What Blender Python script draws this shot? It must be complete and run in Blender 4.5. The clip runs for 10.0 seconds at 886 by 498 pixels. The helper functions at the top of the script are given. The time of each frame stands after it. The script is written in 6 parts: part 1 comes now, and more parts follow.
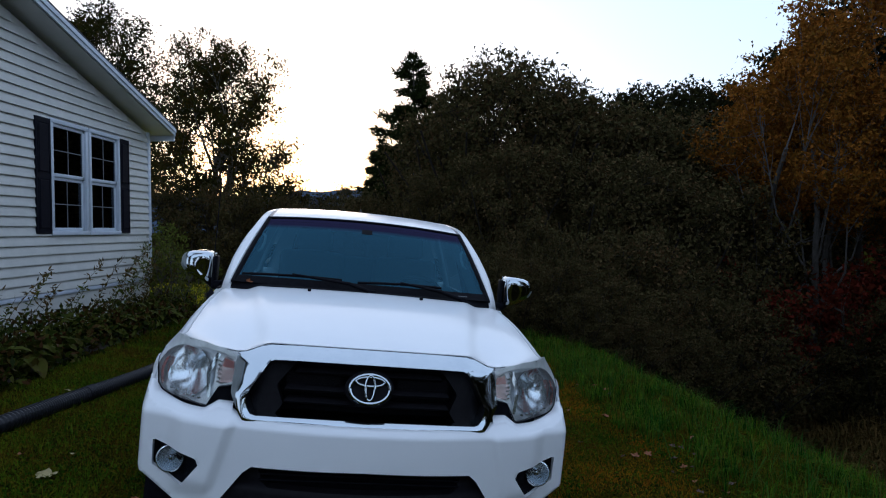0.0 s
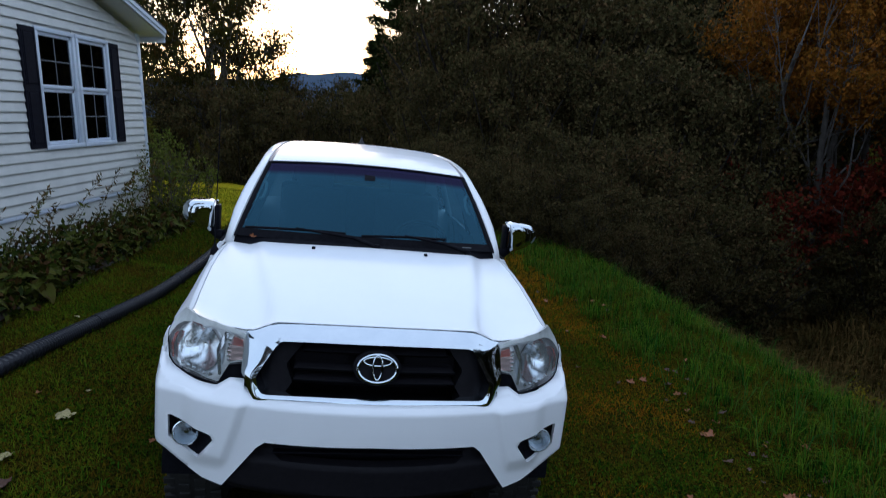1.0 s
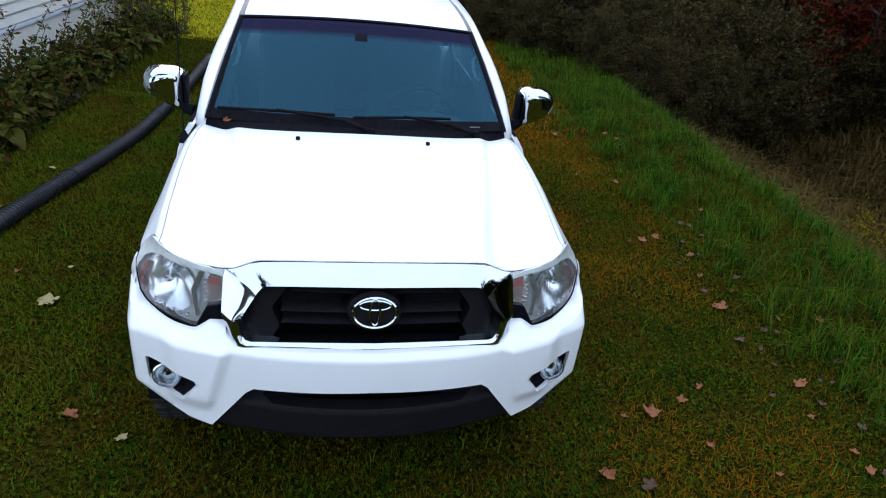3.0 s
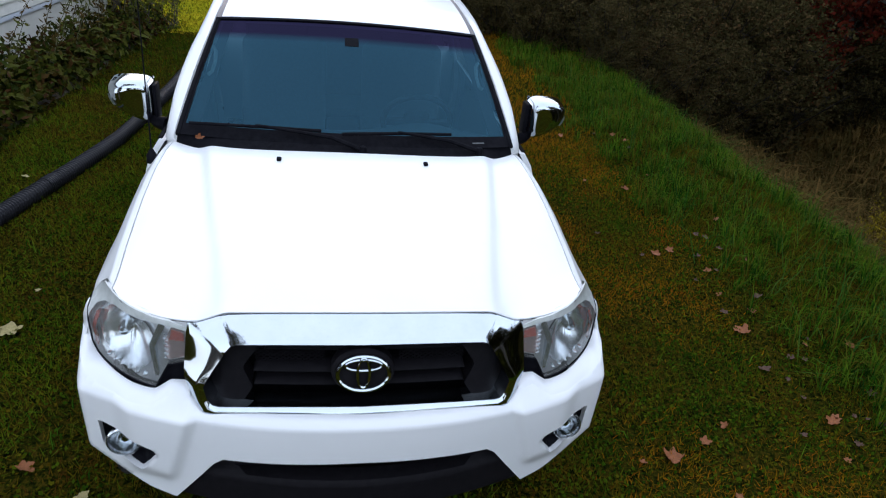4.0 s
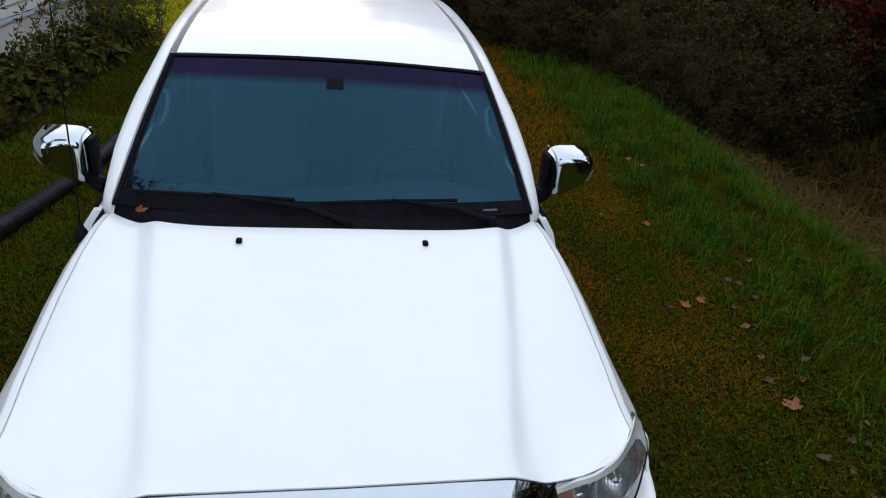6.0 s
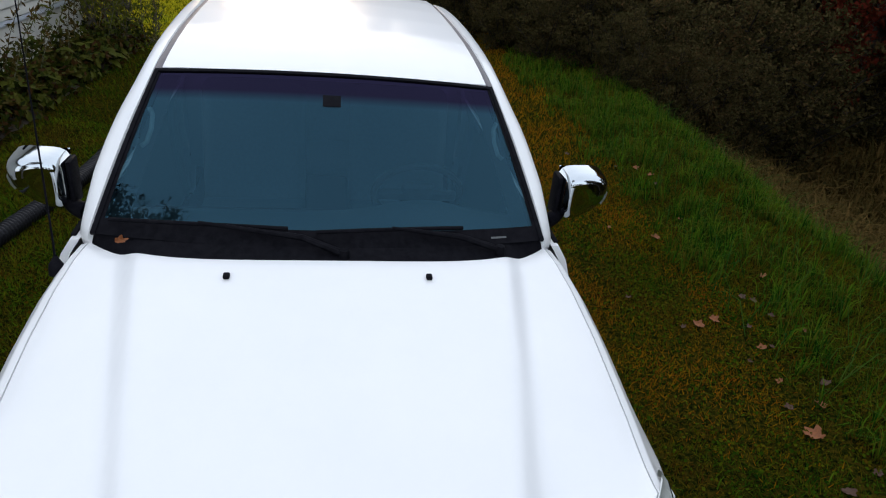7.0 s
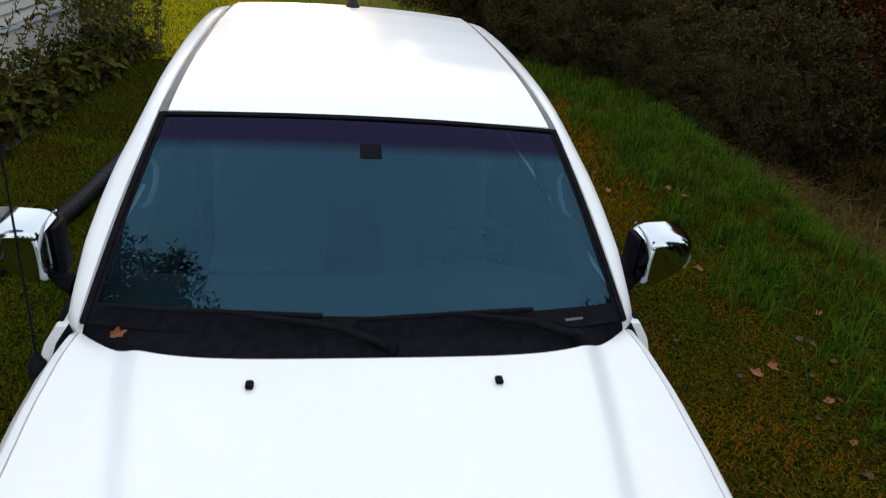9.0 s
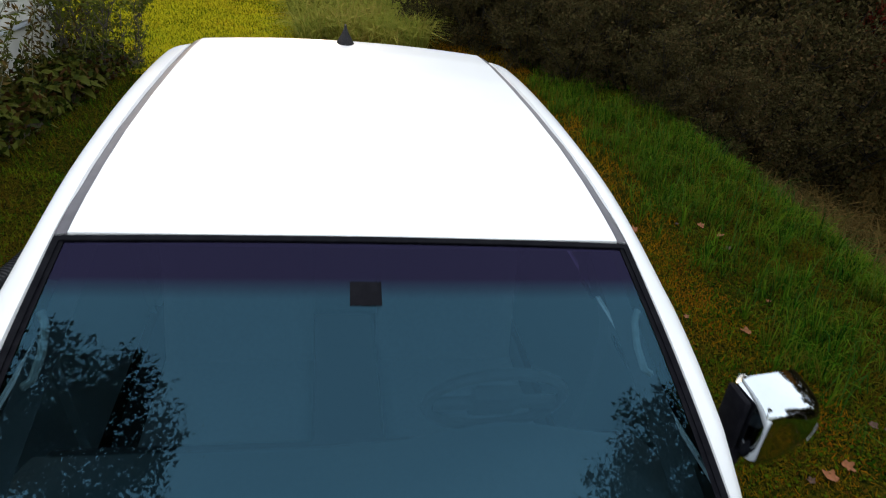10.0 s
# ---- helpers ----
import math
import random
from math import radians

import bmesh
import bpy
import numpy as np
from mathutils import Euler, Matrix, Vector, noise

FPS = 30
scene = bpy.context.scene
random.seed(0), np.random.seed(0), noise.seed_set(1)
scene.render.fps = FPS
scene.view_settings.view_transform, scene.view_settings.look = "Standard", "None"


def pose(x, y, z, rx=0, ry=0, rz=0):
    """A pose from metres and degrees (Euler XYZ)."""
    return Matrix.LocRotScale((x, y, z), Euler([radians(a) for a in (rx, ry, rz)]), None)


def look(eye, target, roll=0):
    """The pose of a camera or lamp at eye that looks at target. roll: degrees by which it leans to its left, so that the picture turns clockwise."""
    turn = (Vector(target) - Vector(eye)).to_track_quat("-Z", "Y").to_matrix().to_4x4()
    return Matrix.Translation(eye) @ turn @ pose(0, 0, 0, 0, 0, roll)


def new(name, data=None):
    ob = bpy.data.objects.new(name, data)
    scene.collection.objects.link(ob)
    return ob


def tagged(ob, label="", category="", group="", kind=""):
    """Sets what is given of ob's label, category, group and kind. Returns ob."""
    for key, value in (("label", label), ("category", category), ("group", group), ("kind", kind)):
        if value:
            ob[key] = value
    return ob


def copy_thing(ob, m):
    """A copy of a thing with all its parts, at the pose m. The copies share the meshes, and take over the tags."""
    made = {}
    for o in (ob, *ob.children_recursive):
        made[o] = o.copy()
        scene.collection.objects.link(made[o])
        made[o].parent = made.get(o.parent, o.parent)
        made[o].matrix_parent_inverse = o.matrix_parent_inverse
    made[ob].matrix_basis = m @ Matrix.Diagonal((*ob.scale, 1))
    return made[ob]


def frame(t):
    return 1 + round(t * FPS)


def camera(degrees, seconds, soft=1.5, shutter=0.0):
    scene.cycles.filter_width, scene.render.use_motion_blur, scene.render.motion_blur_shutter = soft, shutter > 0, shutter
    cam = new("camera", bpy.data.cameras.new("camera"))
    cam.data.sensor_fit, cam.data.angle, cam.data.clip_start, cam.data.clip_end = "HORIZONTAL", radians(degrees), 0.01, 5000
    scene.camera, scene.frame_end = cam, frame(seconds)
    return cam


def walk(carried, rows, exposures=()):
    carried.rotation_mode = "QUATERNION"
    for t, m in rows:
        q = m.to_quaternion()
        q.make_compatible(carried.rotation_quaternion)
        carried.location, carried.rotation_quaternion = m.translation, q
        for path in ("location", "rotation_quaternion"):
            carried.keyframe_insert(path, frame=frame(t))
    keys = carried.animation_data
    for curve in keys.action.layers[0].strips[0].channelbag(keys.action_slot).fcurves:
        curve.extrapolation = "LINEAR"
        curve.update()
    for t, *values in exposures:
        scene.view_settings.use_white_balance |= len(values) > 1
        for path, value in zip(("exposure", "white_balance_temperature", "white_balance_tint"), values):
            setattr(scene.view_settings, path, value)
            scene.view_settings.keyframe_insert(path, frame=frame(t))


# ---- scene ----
# camera and its walk
cam = camera(65.7, 10.0, soft=1.1, shutter=0.3)
ROWS = [
    (0, 0.0255, -0.0091, 1.6850, 88.390, 0.276, 0.312),
    (0.5, 0.0143, 0.0096, 1.9045, 85.203, 0.224, 0.323),
    (1, -0.0012, 0.0631, 2.0756, 78.869, 0.125, 0.295),
    (1.5, -0.0144, 0.1647, 2.2476, 72.981, 0.076, 0.346),
    (2, -0.0212, 0.3032, 2.3955, 68.044, 0.050, 0.355),
    (2.5, -0.0243, 0.4717, 2.4577, 63.173, 0.008, 0.373),
    (4, -0.0280, 1.0724, 2.4410, 60.567, 0.027, 0.346),
    (4.5, -0.0306, 1.2790, 2.4403, 60.599, 0.036, 0.349),
    (5, -0.0317, 1.4732, 2.4364, 60.652, 0.051, 0.368),
    (5.5, -0.0396, 1.6380, 2.4405, 60.653, 0.074, 0.362),
    (7, -0.0597, 1.9915, 2.4422, 60.747, 0.125, 0.445),
    (7.5, -0.0912, 2.0736, 2.4464, 60.762, 0.131, 0.477),
    (8, -0.1413, 2.1407, 2.4487, 60.759, 0.127, 0.504),
    (8.5, -0.2002, 2.2499, 2.4515, 60.748, 0.101, 0.539),
    (9, -0.2506, 2.4806, 2.4547, 60.683, 0.084, 0.555),
    (9.5, -0.2920, 2.8576, 2.4621, 60.644, 0.066, 0.532),
    (10, -0.3225, 3.2816, 2.4702, 60.515, 0.042, 0.484),
]
EXPOSURES = [(0.0, 0.03, 5200, 11), (0.5, 0.08, 5200, 11), (1.0, 0.45, 5300, 11), (1.6, 1.30, 5500, 12), (2.0, 1.48, 5500, 12), (2.5, 1.35, 5550, 12), (4.0, 1.0, 5950, 13), (5.5, 0.66, 6200, 12), (8.0, 0.68, 6500, 11), (9.0, 0.76, 6600, 10), (9.5, 0.92, 6650, 10), (10.0, 1.1, 6700, 9)]
walk(cam, [(t, pose(*place)) for t, *place in ROWS], EXPOSURES)

# dusk sky: a thin even veil of cloud over a clear sky with its sun low behind the trees
SUN_UP, SUN_TURN = 4.0, -14.0
world = bpy.data.worlds.new("world")
scene.world = world
world.use_nodes = True
wn = world.node_tree
sky = wn.nodes.new("ShaderNodeTexSky")
sky.sky_type, sky.sun_disc = "NISHITA", False
sky.sun_elevation, sky.sun_rotation = radians(SUN_UP), radians(SUN_TURN)
sky.air_density, sky.dust_density, sky.ozone_density = 1.0, 2.0, 1.0
wn.nodes["Background"].inputs["Strength"].default_value = 0.10
wn.links.new(sky.outputs[0], wn.nodes["Background"].inputs["Color"])
veil = wn.nodes.new("ShaderNodeBackground")
veil.inputs["Color"].default_value, veil.inputs["Strength"].default_value = (0.86, 0.92, 1.0, 1), 0.80
both_skies = wn.nodes.new("ShaderNodeAddShader")
wn.links.new(wn.nodes["Background"].outputs[0], both_skies.inputs[0])
wn.links.new(veil.outputs[0], both_skies.inputs[1])
wn.links.new(both_skies.outputs[0], wn.nodes["World Output"].inputs["Surface"])
sun = new("sun", bpy.data.lights.new("sun", "SUN"))
sun.data.energy, sun.data.angle, sun.data.color = 0.5, radians(12), (1.0, 0.82, 0.62)
reach = Vector((math.sin(radians(SUN_TURN)), math.cos(radians(SUN_TURN)), math.tan(radians(SUN_UP))))
sun.matrix_world = look(reach * 50, (0, 0, 0))

# ---- materials ----
def material(name, base=(0.5, 0.5, 0.5), rough=0.5, metal=0.0, coat=0.0, spec=0.5):
    m = bpy.data.materials.new(name)
    m.use_nodes = True
    b = m.node_tree.nodes["Principled BSDF"]
    b.inputs["Base Color"].default_value = (*base, 1)
    b.inputs["Roughness"].default_value = rough
    b.inputs["Metallic"].default_value = metal
    b.inputs["Coat Weight"].default_value = coat
    b.inputs["Coat Roughness"].default_value = 0.04
    b.inputs["Specular IOR Level"].default_value = spec
    return m


def node(m, kind, **values):
    n = m.node_tree.nodes.new(kind)
    for key, value in values.items():
        n.inputs[key.replace("_", " ")].default_value = value
    return n


def wire(m, a, b):
    m.node_tree.links.new(a, b)


def bsdf(m):
    return m.node_tree.nodes["Principled BSDF"]


def ramp(m, source, stops):
    r = node(m, "ShaderNodeValToRGB")
    e = r.color_ramp.elements
    while len(e) < len(stops):
        e.new(0.5)
    for i, (at, col) in enumerate(stops):
        e[i].position, e[i].color = at, (*col, 1)
    wire(m, source, r.inputs["Fac"])
    return r.outputs["Color"]


def mottled(m, scale, stops, detail=6.0, rough=None, bump=0.0, bump_scale=None, coords="Object"):
    """Colour from noise at two scales, with an optional relief."""
    tc = node(m, "ShaderNodeTexCoord")
    n1 = node(m, "ShaderNodeTexNoise", Scale=scale, Detail=detail, Roughness=0.6)
    wire(m, tc.outputs[coords], n1.inputs["Vector"])
    wire(m, ramp(m, n1.outputs["Fac"], stops), bsdf(m).inputs["Base Color"])
    if rough:
        rr = node(m, "ShaderNodeMapRange", To_Min=rough[0], To_Max=rough[1])
        wire(m, n1.outputs["Fac"], rr.inputs["Value"])
        wire(m, rr.outputs[0], bsdf(m).inputs["Roughness"])
    if bump:
        n2 = node(m, "ShaderNodeTexNoise", Scale=bump_scale or scale * 4, Detail=4.0)
        wire(m, tc.outputs[coords], n2.inputs["Vector"])
        bp = node(m, "ShaderNodeBump", Strength=bump, Distance=0.01)
        wire(m, n2.outputs["Fac"], bp.inputs["Height"])
        wire(m, bp.outputs["Normal"], bsdf(m).inputs["Normal"])
    return m


def leafy(name, stops, rough=0.85, through_light=0.12, spec=0.025, patchy=0.55, patch_size=0.9):
    """Foliage whose hue differs from leaf to leaf and from clump to clump."""
    m = material(name, rough=rough, spec=spec)
    g = node(m, "ShaderNodeNewGeometry")
    oi = node(m, "ShaderNodeObjectInfo")
    tc = node(m, "ShaderNodeTexCoord")
    n1 = node(m, "ShaderNodeTexNoise", Scale=patch_size, Detail=4.0)
    wire(m, tc.outputs["Object"], n1.inputs["Vector"])
    mix = node(m, "ShaderNodeMix")
    mix.inputs[0].default_value = patchy
    wire(m, g.outputs["Random Per Island"], mix.inputs[2])
    wire(m, n1.outputs["Fac"], mix.inputs[3])
    shift = node(m, "ShaderNodeMath")
    shift.operation = "MULTIPLY_ADD"
    wire(m, oi.outputs["Random"], shift.inputs[0])
    shift.inputs[1].default_value = 0.12
    wire(m, mix.outputs[0], shift.inputs[2])
    col = ramp(m, shift.outputs[0], stops)
    wire(m, col, bsdf(m).inputs["Base Color"])
    tr = node(m, "ShaderNodeBsdfTranslucent")
    wire(m, col, tr.inputs["Color"])
    ms = node(m, "ShaderNodeMixShader")
    ms.inputs[0].default_value = through_light
    wire(m, bsdf(m).outputs[0], ms.inputs[1])
    wire(m, tr.outputs[0], ms.inputs[2])
    wire(m, ms.outputs[0], m.node_tree.nodes["Material Output"].inputs["Surface"])
    return m


def clear(name, tint, ior=1.5, rough=0.0, gloss=(1, 1, 1), haze=0.0):
    """A thin pane: tinted see-through with a mirror gloss that follows the Fresnel law."""
    m = material(name)
    nt = m.node_tree
    nt.nodes.remove(bsdf(m))
    t = node(m, "ShaderNodeBsdfTransparent", Color=(*tint, 1))
    g = node(m, "ShaderNodeBsdfGlossy", Roughness=rough, Color=(*gloss, 1))
    f = node(m, "ShaderNodeFresnel", IOR=ior)
    ms = node(m, "ShaderNodeMixShader")
    wire(m, f.outputs[0], ms.inputs[0])
    wire(m, t.outputs[0], ms.inputs[1])
    wire(m, g.outputs[0], ms.inputs[2])
    last = ms
    if haze:
        d = node(m, "ShaderNodeBsdfDiffuse", Color=(0.8, 0.82, 0.82, 1))
        last = node(m, "ShaderNodeMixShader", Fac=haze)
        wire(m, ms.outputs[0], last.inputs[1])
        wire(m, d.outputs[0], last.inputs[2])
    wire(m, last.outputs[0], nt.nodes["Material Output"].inputs["Surface"])
    return m


PAINT = mottled(material("white_paint", (0.8, 0.8, 0.82), 0.4, coat=0.6), 3.0, [(0.3, (0.82, 0.825, 0.84)), (0.7, (0.85, 0.85, 0.86))], rough=(0.36, 0.46))
bsdf(PAINT).inputs["Coat Roughness"].default_value = 0.12
CHROME = mottled(material("chrome", (0.85, 0.86, 0.88), 0.05, 1.0), 6.0, [(0.3, (0.50, 0.545, 0.585)), (0.7, (0.57, 0.61, 0.645))], rough=(0.03, 0.07))
REFLECTOR = material("reflector", (0.92, 0.94, 0.96), 0.2, 1.0)
BEZEL = mottled(material("lamp_bezel", rough=0.3, metal=0.85), 30.0, [(0.3, (0.74, 0.75, 0.76)), (0.7, (0.84, 0.85, 0.86))])
FOG_BOWL = material("fog_bowl", (0.62, 0.64, 0.66), 0.2, 1.0)
BLACK = mottled(material("black_plastic", (0.012, 0.012, 0.014), 0.55, spec=0.03), 40.0, [(0.3, (0.004, 0.004, 0.006)), (0.7, (0.010, 0.010, 0.013))], bump=0.15, bump_scale=500)
GREY_PLASTIC = mottled(material("grey_plastic", (0.03, 0.031, 0.035), 0.5, spec=0.08), 40.0, [(0.3, (0.006, 0.0055, 0.007)), (0.7, (0.011, 0.010, 0.012))], bump=0.2, bump_scale=600)
RUBBER = mottled(material("rubber", (0.015, 0.015, 0.015), 0.8), 20.0, [(0.3, (0.003, 0.003, 0.003)), (0.7, (0.007, 0.0065, 0.006))], bump=0.3, bump_scale=120)
STEEL = material("painted_steel", (0.35, 0.36, 0.38), 0.35, 0.9)
LINER = mottled(material("bed_liner", (0.02, 0.02, 0.02), 0.8), 60.0, [(0.3, (0.012, 0.012, 0.012)), (0.7, (0.03, 0.03, 0.03))], bump=0.5, bump_scale=200)
# tinted pane; the gloss colour carries the blue of the mirrored sky
GLASS = clear("windscreen_glass", (0.19, 0.34, 0.40), 1.95, gloss=(0.14, 0.36, 0.53))


def shade_in(m, z0, z1, top, sheen):
    """Lets a pane's tint deepen softly towards its upper edge, as a shade band does."""
    sep = node(m, "ShaderNodeSeparateXYZ")
    wire(m, node(m, "ShaderNodeTexCoord").outputs["Object"], sep.inputs[0])
    k = node(m, "ShaderNodeMapRange", From_Min=z0, From_Max=z1)
    square, level = node(m, "ShaderNodeMath"), node(m, "ShaderNodeMath")
    square.operation, level.operation = "MULTIPLY", "MULTIPLY_ADD"
    wire(m, sep.outputs["X"], square.inputs[0])
    wire(m, sep.outputs["X"], square.inputs[1])
    wire(m, square.outputs[0], level.inputs[0])
    level.inputs[1].default_value = 0.058
    wire(m, sep.outputs["Z"], level.inputs[2])
    wire(m, level.outputs[0], k.inputs["Value"])
    pane = [n for n in m.node_tree.nodes if n.type == "BSDF_TRANSPARENT"][0]
    gloss = [n for n in m.node_tree.nodes if n.type in ("BSDF_GLOSSY", "BSDF_ANISOTROPIC")][0]
    for shader, deep in ((pane, top), (gloss, sheen)):
        wire(m, ramp(m, k.outputs[0], [(0.0, tuple(shader.inputs["Color"].default_value)[:3]), (1.0, deep)]), shader.inputs["Color"])


shade_in(GLASS, 1.675, 1.70, (0.04, 0.03, 0.08), (0.11, 0.10, 0.23))
MOULDING = mottled(material("roof_moulding", rough=0.35, spec=0.5), 30.0, [(0.3, (0.045, 0.042, 0.052)), (0.7, (0.075, 0.068, 0.085))])
SIDE_GLASS = clear("side_glass", (0.25, 0.28, 0.30), 1.6)
LENS = clear("lamp_lens", (0.93, 0.95, 0.96), 1.5, haze=0.09)
FOG_LENS = clear("fog_lens", (0.8, 0.83, 0.85), 1.45)
AMBER = mottled(material("amber_lens", rough=0.2, coat=0.5), 60.0, [(0.3, (0.34, 0.040, 0.022)), (0.7, (0.46, 0.065, 0.03))])
TURN_BACK = mottled(material("turn_lamp_back", rough=0.25, metal=0.7, coat=0.5), 60.0, [(0.3, (0.50, 0.33, 0.30)), (0.7, (0.66, 0.46, 0.42))])
HAZY = mottled(material("hazed_lens_edge", (0.6, 0.62, 0.6), 0.3, coat=0.6), 30.0, [(0.3, (0.5, 0.52, 0.5)), (0.7, (0.66, 0.68, 0.67))])
CLOTH = mottled(material("seat_cloth", (0.25, 0.26, 0.27), 0.9), 60.0, [(0.3, (0.25, 0.26, 0.27)), (0.7, (0.28, 0.29, 0.30))])
TRIM = mottled(material("cabin_trim", (0.22, 0.23, 0.24), 0.7), 80.0, [(0.3, (0.20, 0.21, 0.22)), (0.7, (0.22, 0.23, 0.24))])
DARK_TRIM = mottled(material("dark_cabin_trim", (0.03, 0.03, 0.033), 0.7), 80.0, [(0.3, (0.022, 0.022, 0.025)), (0.7, (0.04, 0.04, 0.045))])
WHEEL_TRIM = mottled(material("wheel_trim", (0.1, 0.1, 0.105), 0.7), 60.0, [(0.3, (0.09, 0.095, 0.10)), (0.7, (0.11, 0.115, 0.12))])
MIRROR = material("mirror_glass", (0.9, 0.9, 0.9), 0.0, 1.0)

# ---- shaping ----
def joined(*geos):
    verts, faces = [], []
    for v, f in geos:
        n = len(verts)
        verts.extend(tuple(p) for p in v)
        faces.extend(tuple(i + n for i in q) for q in f)
    return verts, faces


def moved(geo, m):
    return [tuple(m @ Vector(p)) for p in geo[0]], list(geo[1])


def mirrored(geo):
    return [(-p[0], p[1], p[2]) for p in geo[0]], [tuple(reversed(f)) for f in geo[1]]


def sheet(fn, nu, nv, flip=False):
    """A grid surface fn(u, v), u and v from 0 to 1."""
    verts = [tuple(fn(i / nu, j / nv)) for j in range(nv + 1) for i in range(nu + 1)]
    faces = []
    for j in range(nv):
        for i in range(nu):
            a = j * (nu + 1) + i
            q = (a, a + 1, a + nu + 2, a + nu + 1)
            faces.append(tuple(reversed(q)) if flip else q)
    return verts, faces


def rimmed(geo, offset):
    """Turns the open border of a sheet down by offset, so that the sheet shows its thickness."""
    verts, faces = list(geo[0]), list(geo[1])
    count = {}
    for f in faces:
        for a, b in zip(f, f[1:] + f[:1]):
            count[(a, b)] = 1
    low = {}

    def lower(i):
        if i not in low:
            low[i] = len(verts)
            verts.append(tuple(c + o for c, o in zip(verts[i], offset)))
        return low[i]

    for a, b in list(count):
        if (b, a) not in count:
            faces.append((b, a, lower(a), lower(b)))
    return verts, faces


def box(cx, cy, cz, sx, sy, sz, bevel=0.0, segments=2):
    bm = bmesh.new()
    bmesh.ops.create_cube(bm, size=1.0, matrix=Matrix.Translation((cx, cy, cz)) @ Matrix.Diagonal((sx, sy, sz, 1)))
    if bevel:
        bmesh.ops.bevel(bm, geom=list(bm.edges), offset=bevel, segments=segments, affect="EDGES", profile=0.5)
    bm.verts.index_update()
    geo = [tuple(v.co) for v in bm.verts], [tuple(v.index for v in f.verts) for f in bm.faces]
    bm.free()
    return geo


def tube(points, radii, n=10, caps=True):
    """A round bar along points, with a radius for each."""
    pts = [Vector(p) for p in points]
    if not hasattr(radii, "__len__"):
        radii = [radii] * len(pts)
    verts, faces = [], []
    side = None
    for i, p in enumerate(pts):
        way = (pts[min(i + 1, len(pts) - 1)] - pts[max(i - 1, 0)]).normalized()
        if side is None:
            side = way.orthogonal().normalized()
        side = (side - way * side.dot(way)).normalized()
        up = way.cross(side)
        for k in range(n):
            a = 2 * math.pi * k / n
            verts.append(tuple(p + (side * math.cos(a) + up * math.sin(a)) * radii[i]))
    for i in range(len(pts) - 1):
        for k in range(n):
            a, b = i * n + k, i * n + (k + 1) % n
            faces.append((a, b, b + n, a + n))
    if caps:
        faces.append(tuple(reversed(range(n))))
        faces.append(tuple(range((len(pts) - 1) * n, len(pts) * n)))
    return verts, faces


def lathe(profile, n=24, m=None):
    """Turns (radius, height) pairs about z."""
    verts, faces = [], []
    for r, h in profile:
        for k in range(n):
            a = 2 * math.pi * k / n
            verts.append((r * math.cos(a), r * math.sin(a), h))
    for i in range(len(profile) - 1):
        for k in range(n):
            a, b = i * n + k, i * n + (k + 1) % n
            faces.append((a, b, b + n, a + n))
    geo = (verts, faces)
    return moved(geo, m) if m else geo


def inside(x, z, poly):
    hit = False
    for (x0, z0), (x1, z1) in zip(poly, poly[1:] + poly[:1]):
        if (z0 > z) != (z1 > z) and x < (x1 - x0) * (z - z0) / (z1 - z0) + x0:
            hit = not hit
    return hit


def nearest(x, z, polys):
    best, at = 1e9, (x, z)
    for poly in polys:
        for (x0, z0), (x1, z1) in zip(poly, poly[1:] + poly[:1]):
            dx, dz = x1 - x0, z1 - z0
            k = max(0, min(1, ((x - x0) * dx + (z - z0) * dz) / (dx * dx + dz * dz + 1e-12)))
            px, pz = x0 + k * dx, z0 + k * dz
            d = (px - x) ** 2 + (pz - z) ** 2
            if d < best:
                best, at = d, (px, pz)
    return at


def panel(outer, holes, cell, depth_at, thick=0.0):
    """A sheet over the outline (x, z), with holes, at y = depth_at(x, z), facing -y; its borders turn back by thick."""
    xs, zs = [p[0] for p in outer], [p[1] for p in outer]
    nx, nz = max(1, math.ceil((max(xs) - min(xs)) / cell)), max(1, math.ceil((max(zs) - min(zs)) / cell))
    gx = [min(xs) + (max(xs) - min(xs)) * i / nx for i in range(nx + 1)]
    gz = [min(zs) + (max(zs) - min(zs)) * j / nz for j in range(nz + 1)]
    keep, use = [], {}
    for j in range(nz):
        for i in range(nx):
            mx, mz = (gx[i] + gx[i + 1]) / 2, (gz[j] + gz[j + 1]) / 2
            if inside(mx, mz, outer) and not any(inside(mx, mz, h) for h in holes):
                keep.append((i, j))
                for c in ((i, j), (i + 1, j), (i + 1, j + 1), (i, j + 1)):
                    use[c] = use.get(c, 0) + 1
    index, verts, faces = {}, [], []
    for (i, j), n in use.items():
        x, z = gx[i], gz[j]
        if n < 4:
            x, z = nearest(x, z, [outer, *holes])
        index[(i, j)] = len(verts)
        verts.append((x, depth_at(x, z), z))
    for i, j in keep:
        faces.append((index[(i, j)], index[(i + 1, j)], index[(i + 1, j + 1)], index[(i, j + 1)]))
    geo = (verts, faces)
    return rimmed(geo, (0, thick, 0)) if thick else geo


def prism(poly, y0, y1):
    """A flat outline (x, z) drawn out from y0 to y1."""
    n = len(poly)
    verts = [(x, y0, z) for x, z in poly] + [(x, y1, z) for x, z in poly]
    faces = [tuple(range(n)), tuple(reversed(range(n, 2 * n)))]
    faces += [(i, i + n, (i + 1) % n + n, (i + 1) % n) for i in range(n)]
    return verts, faces


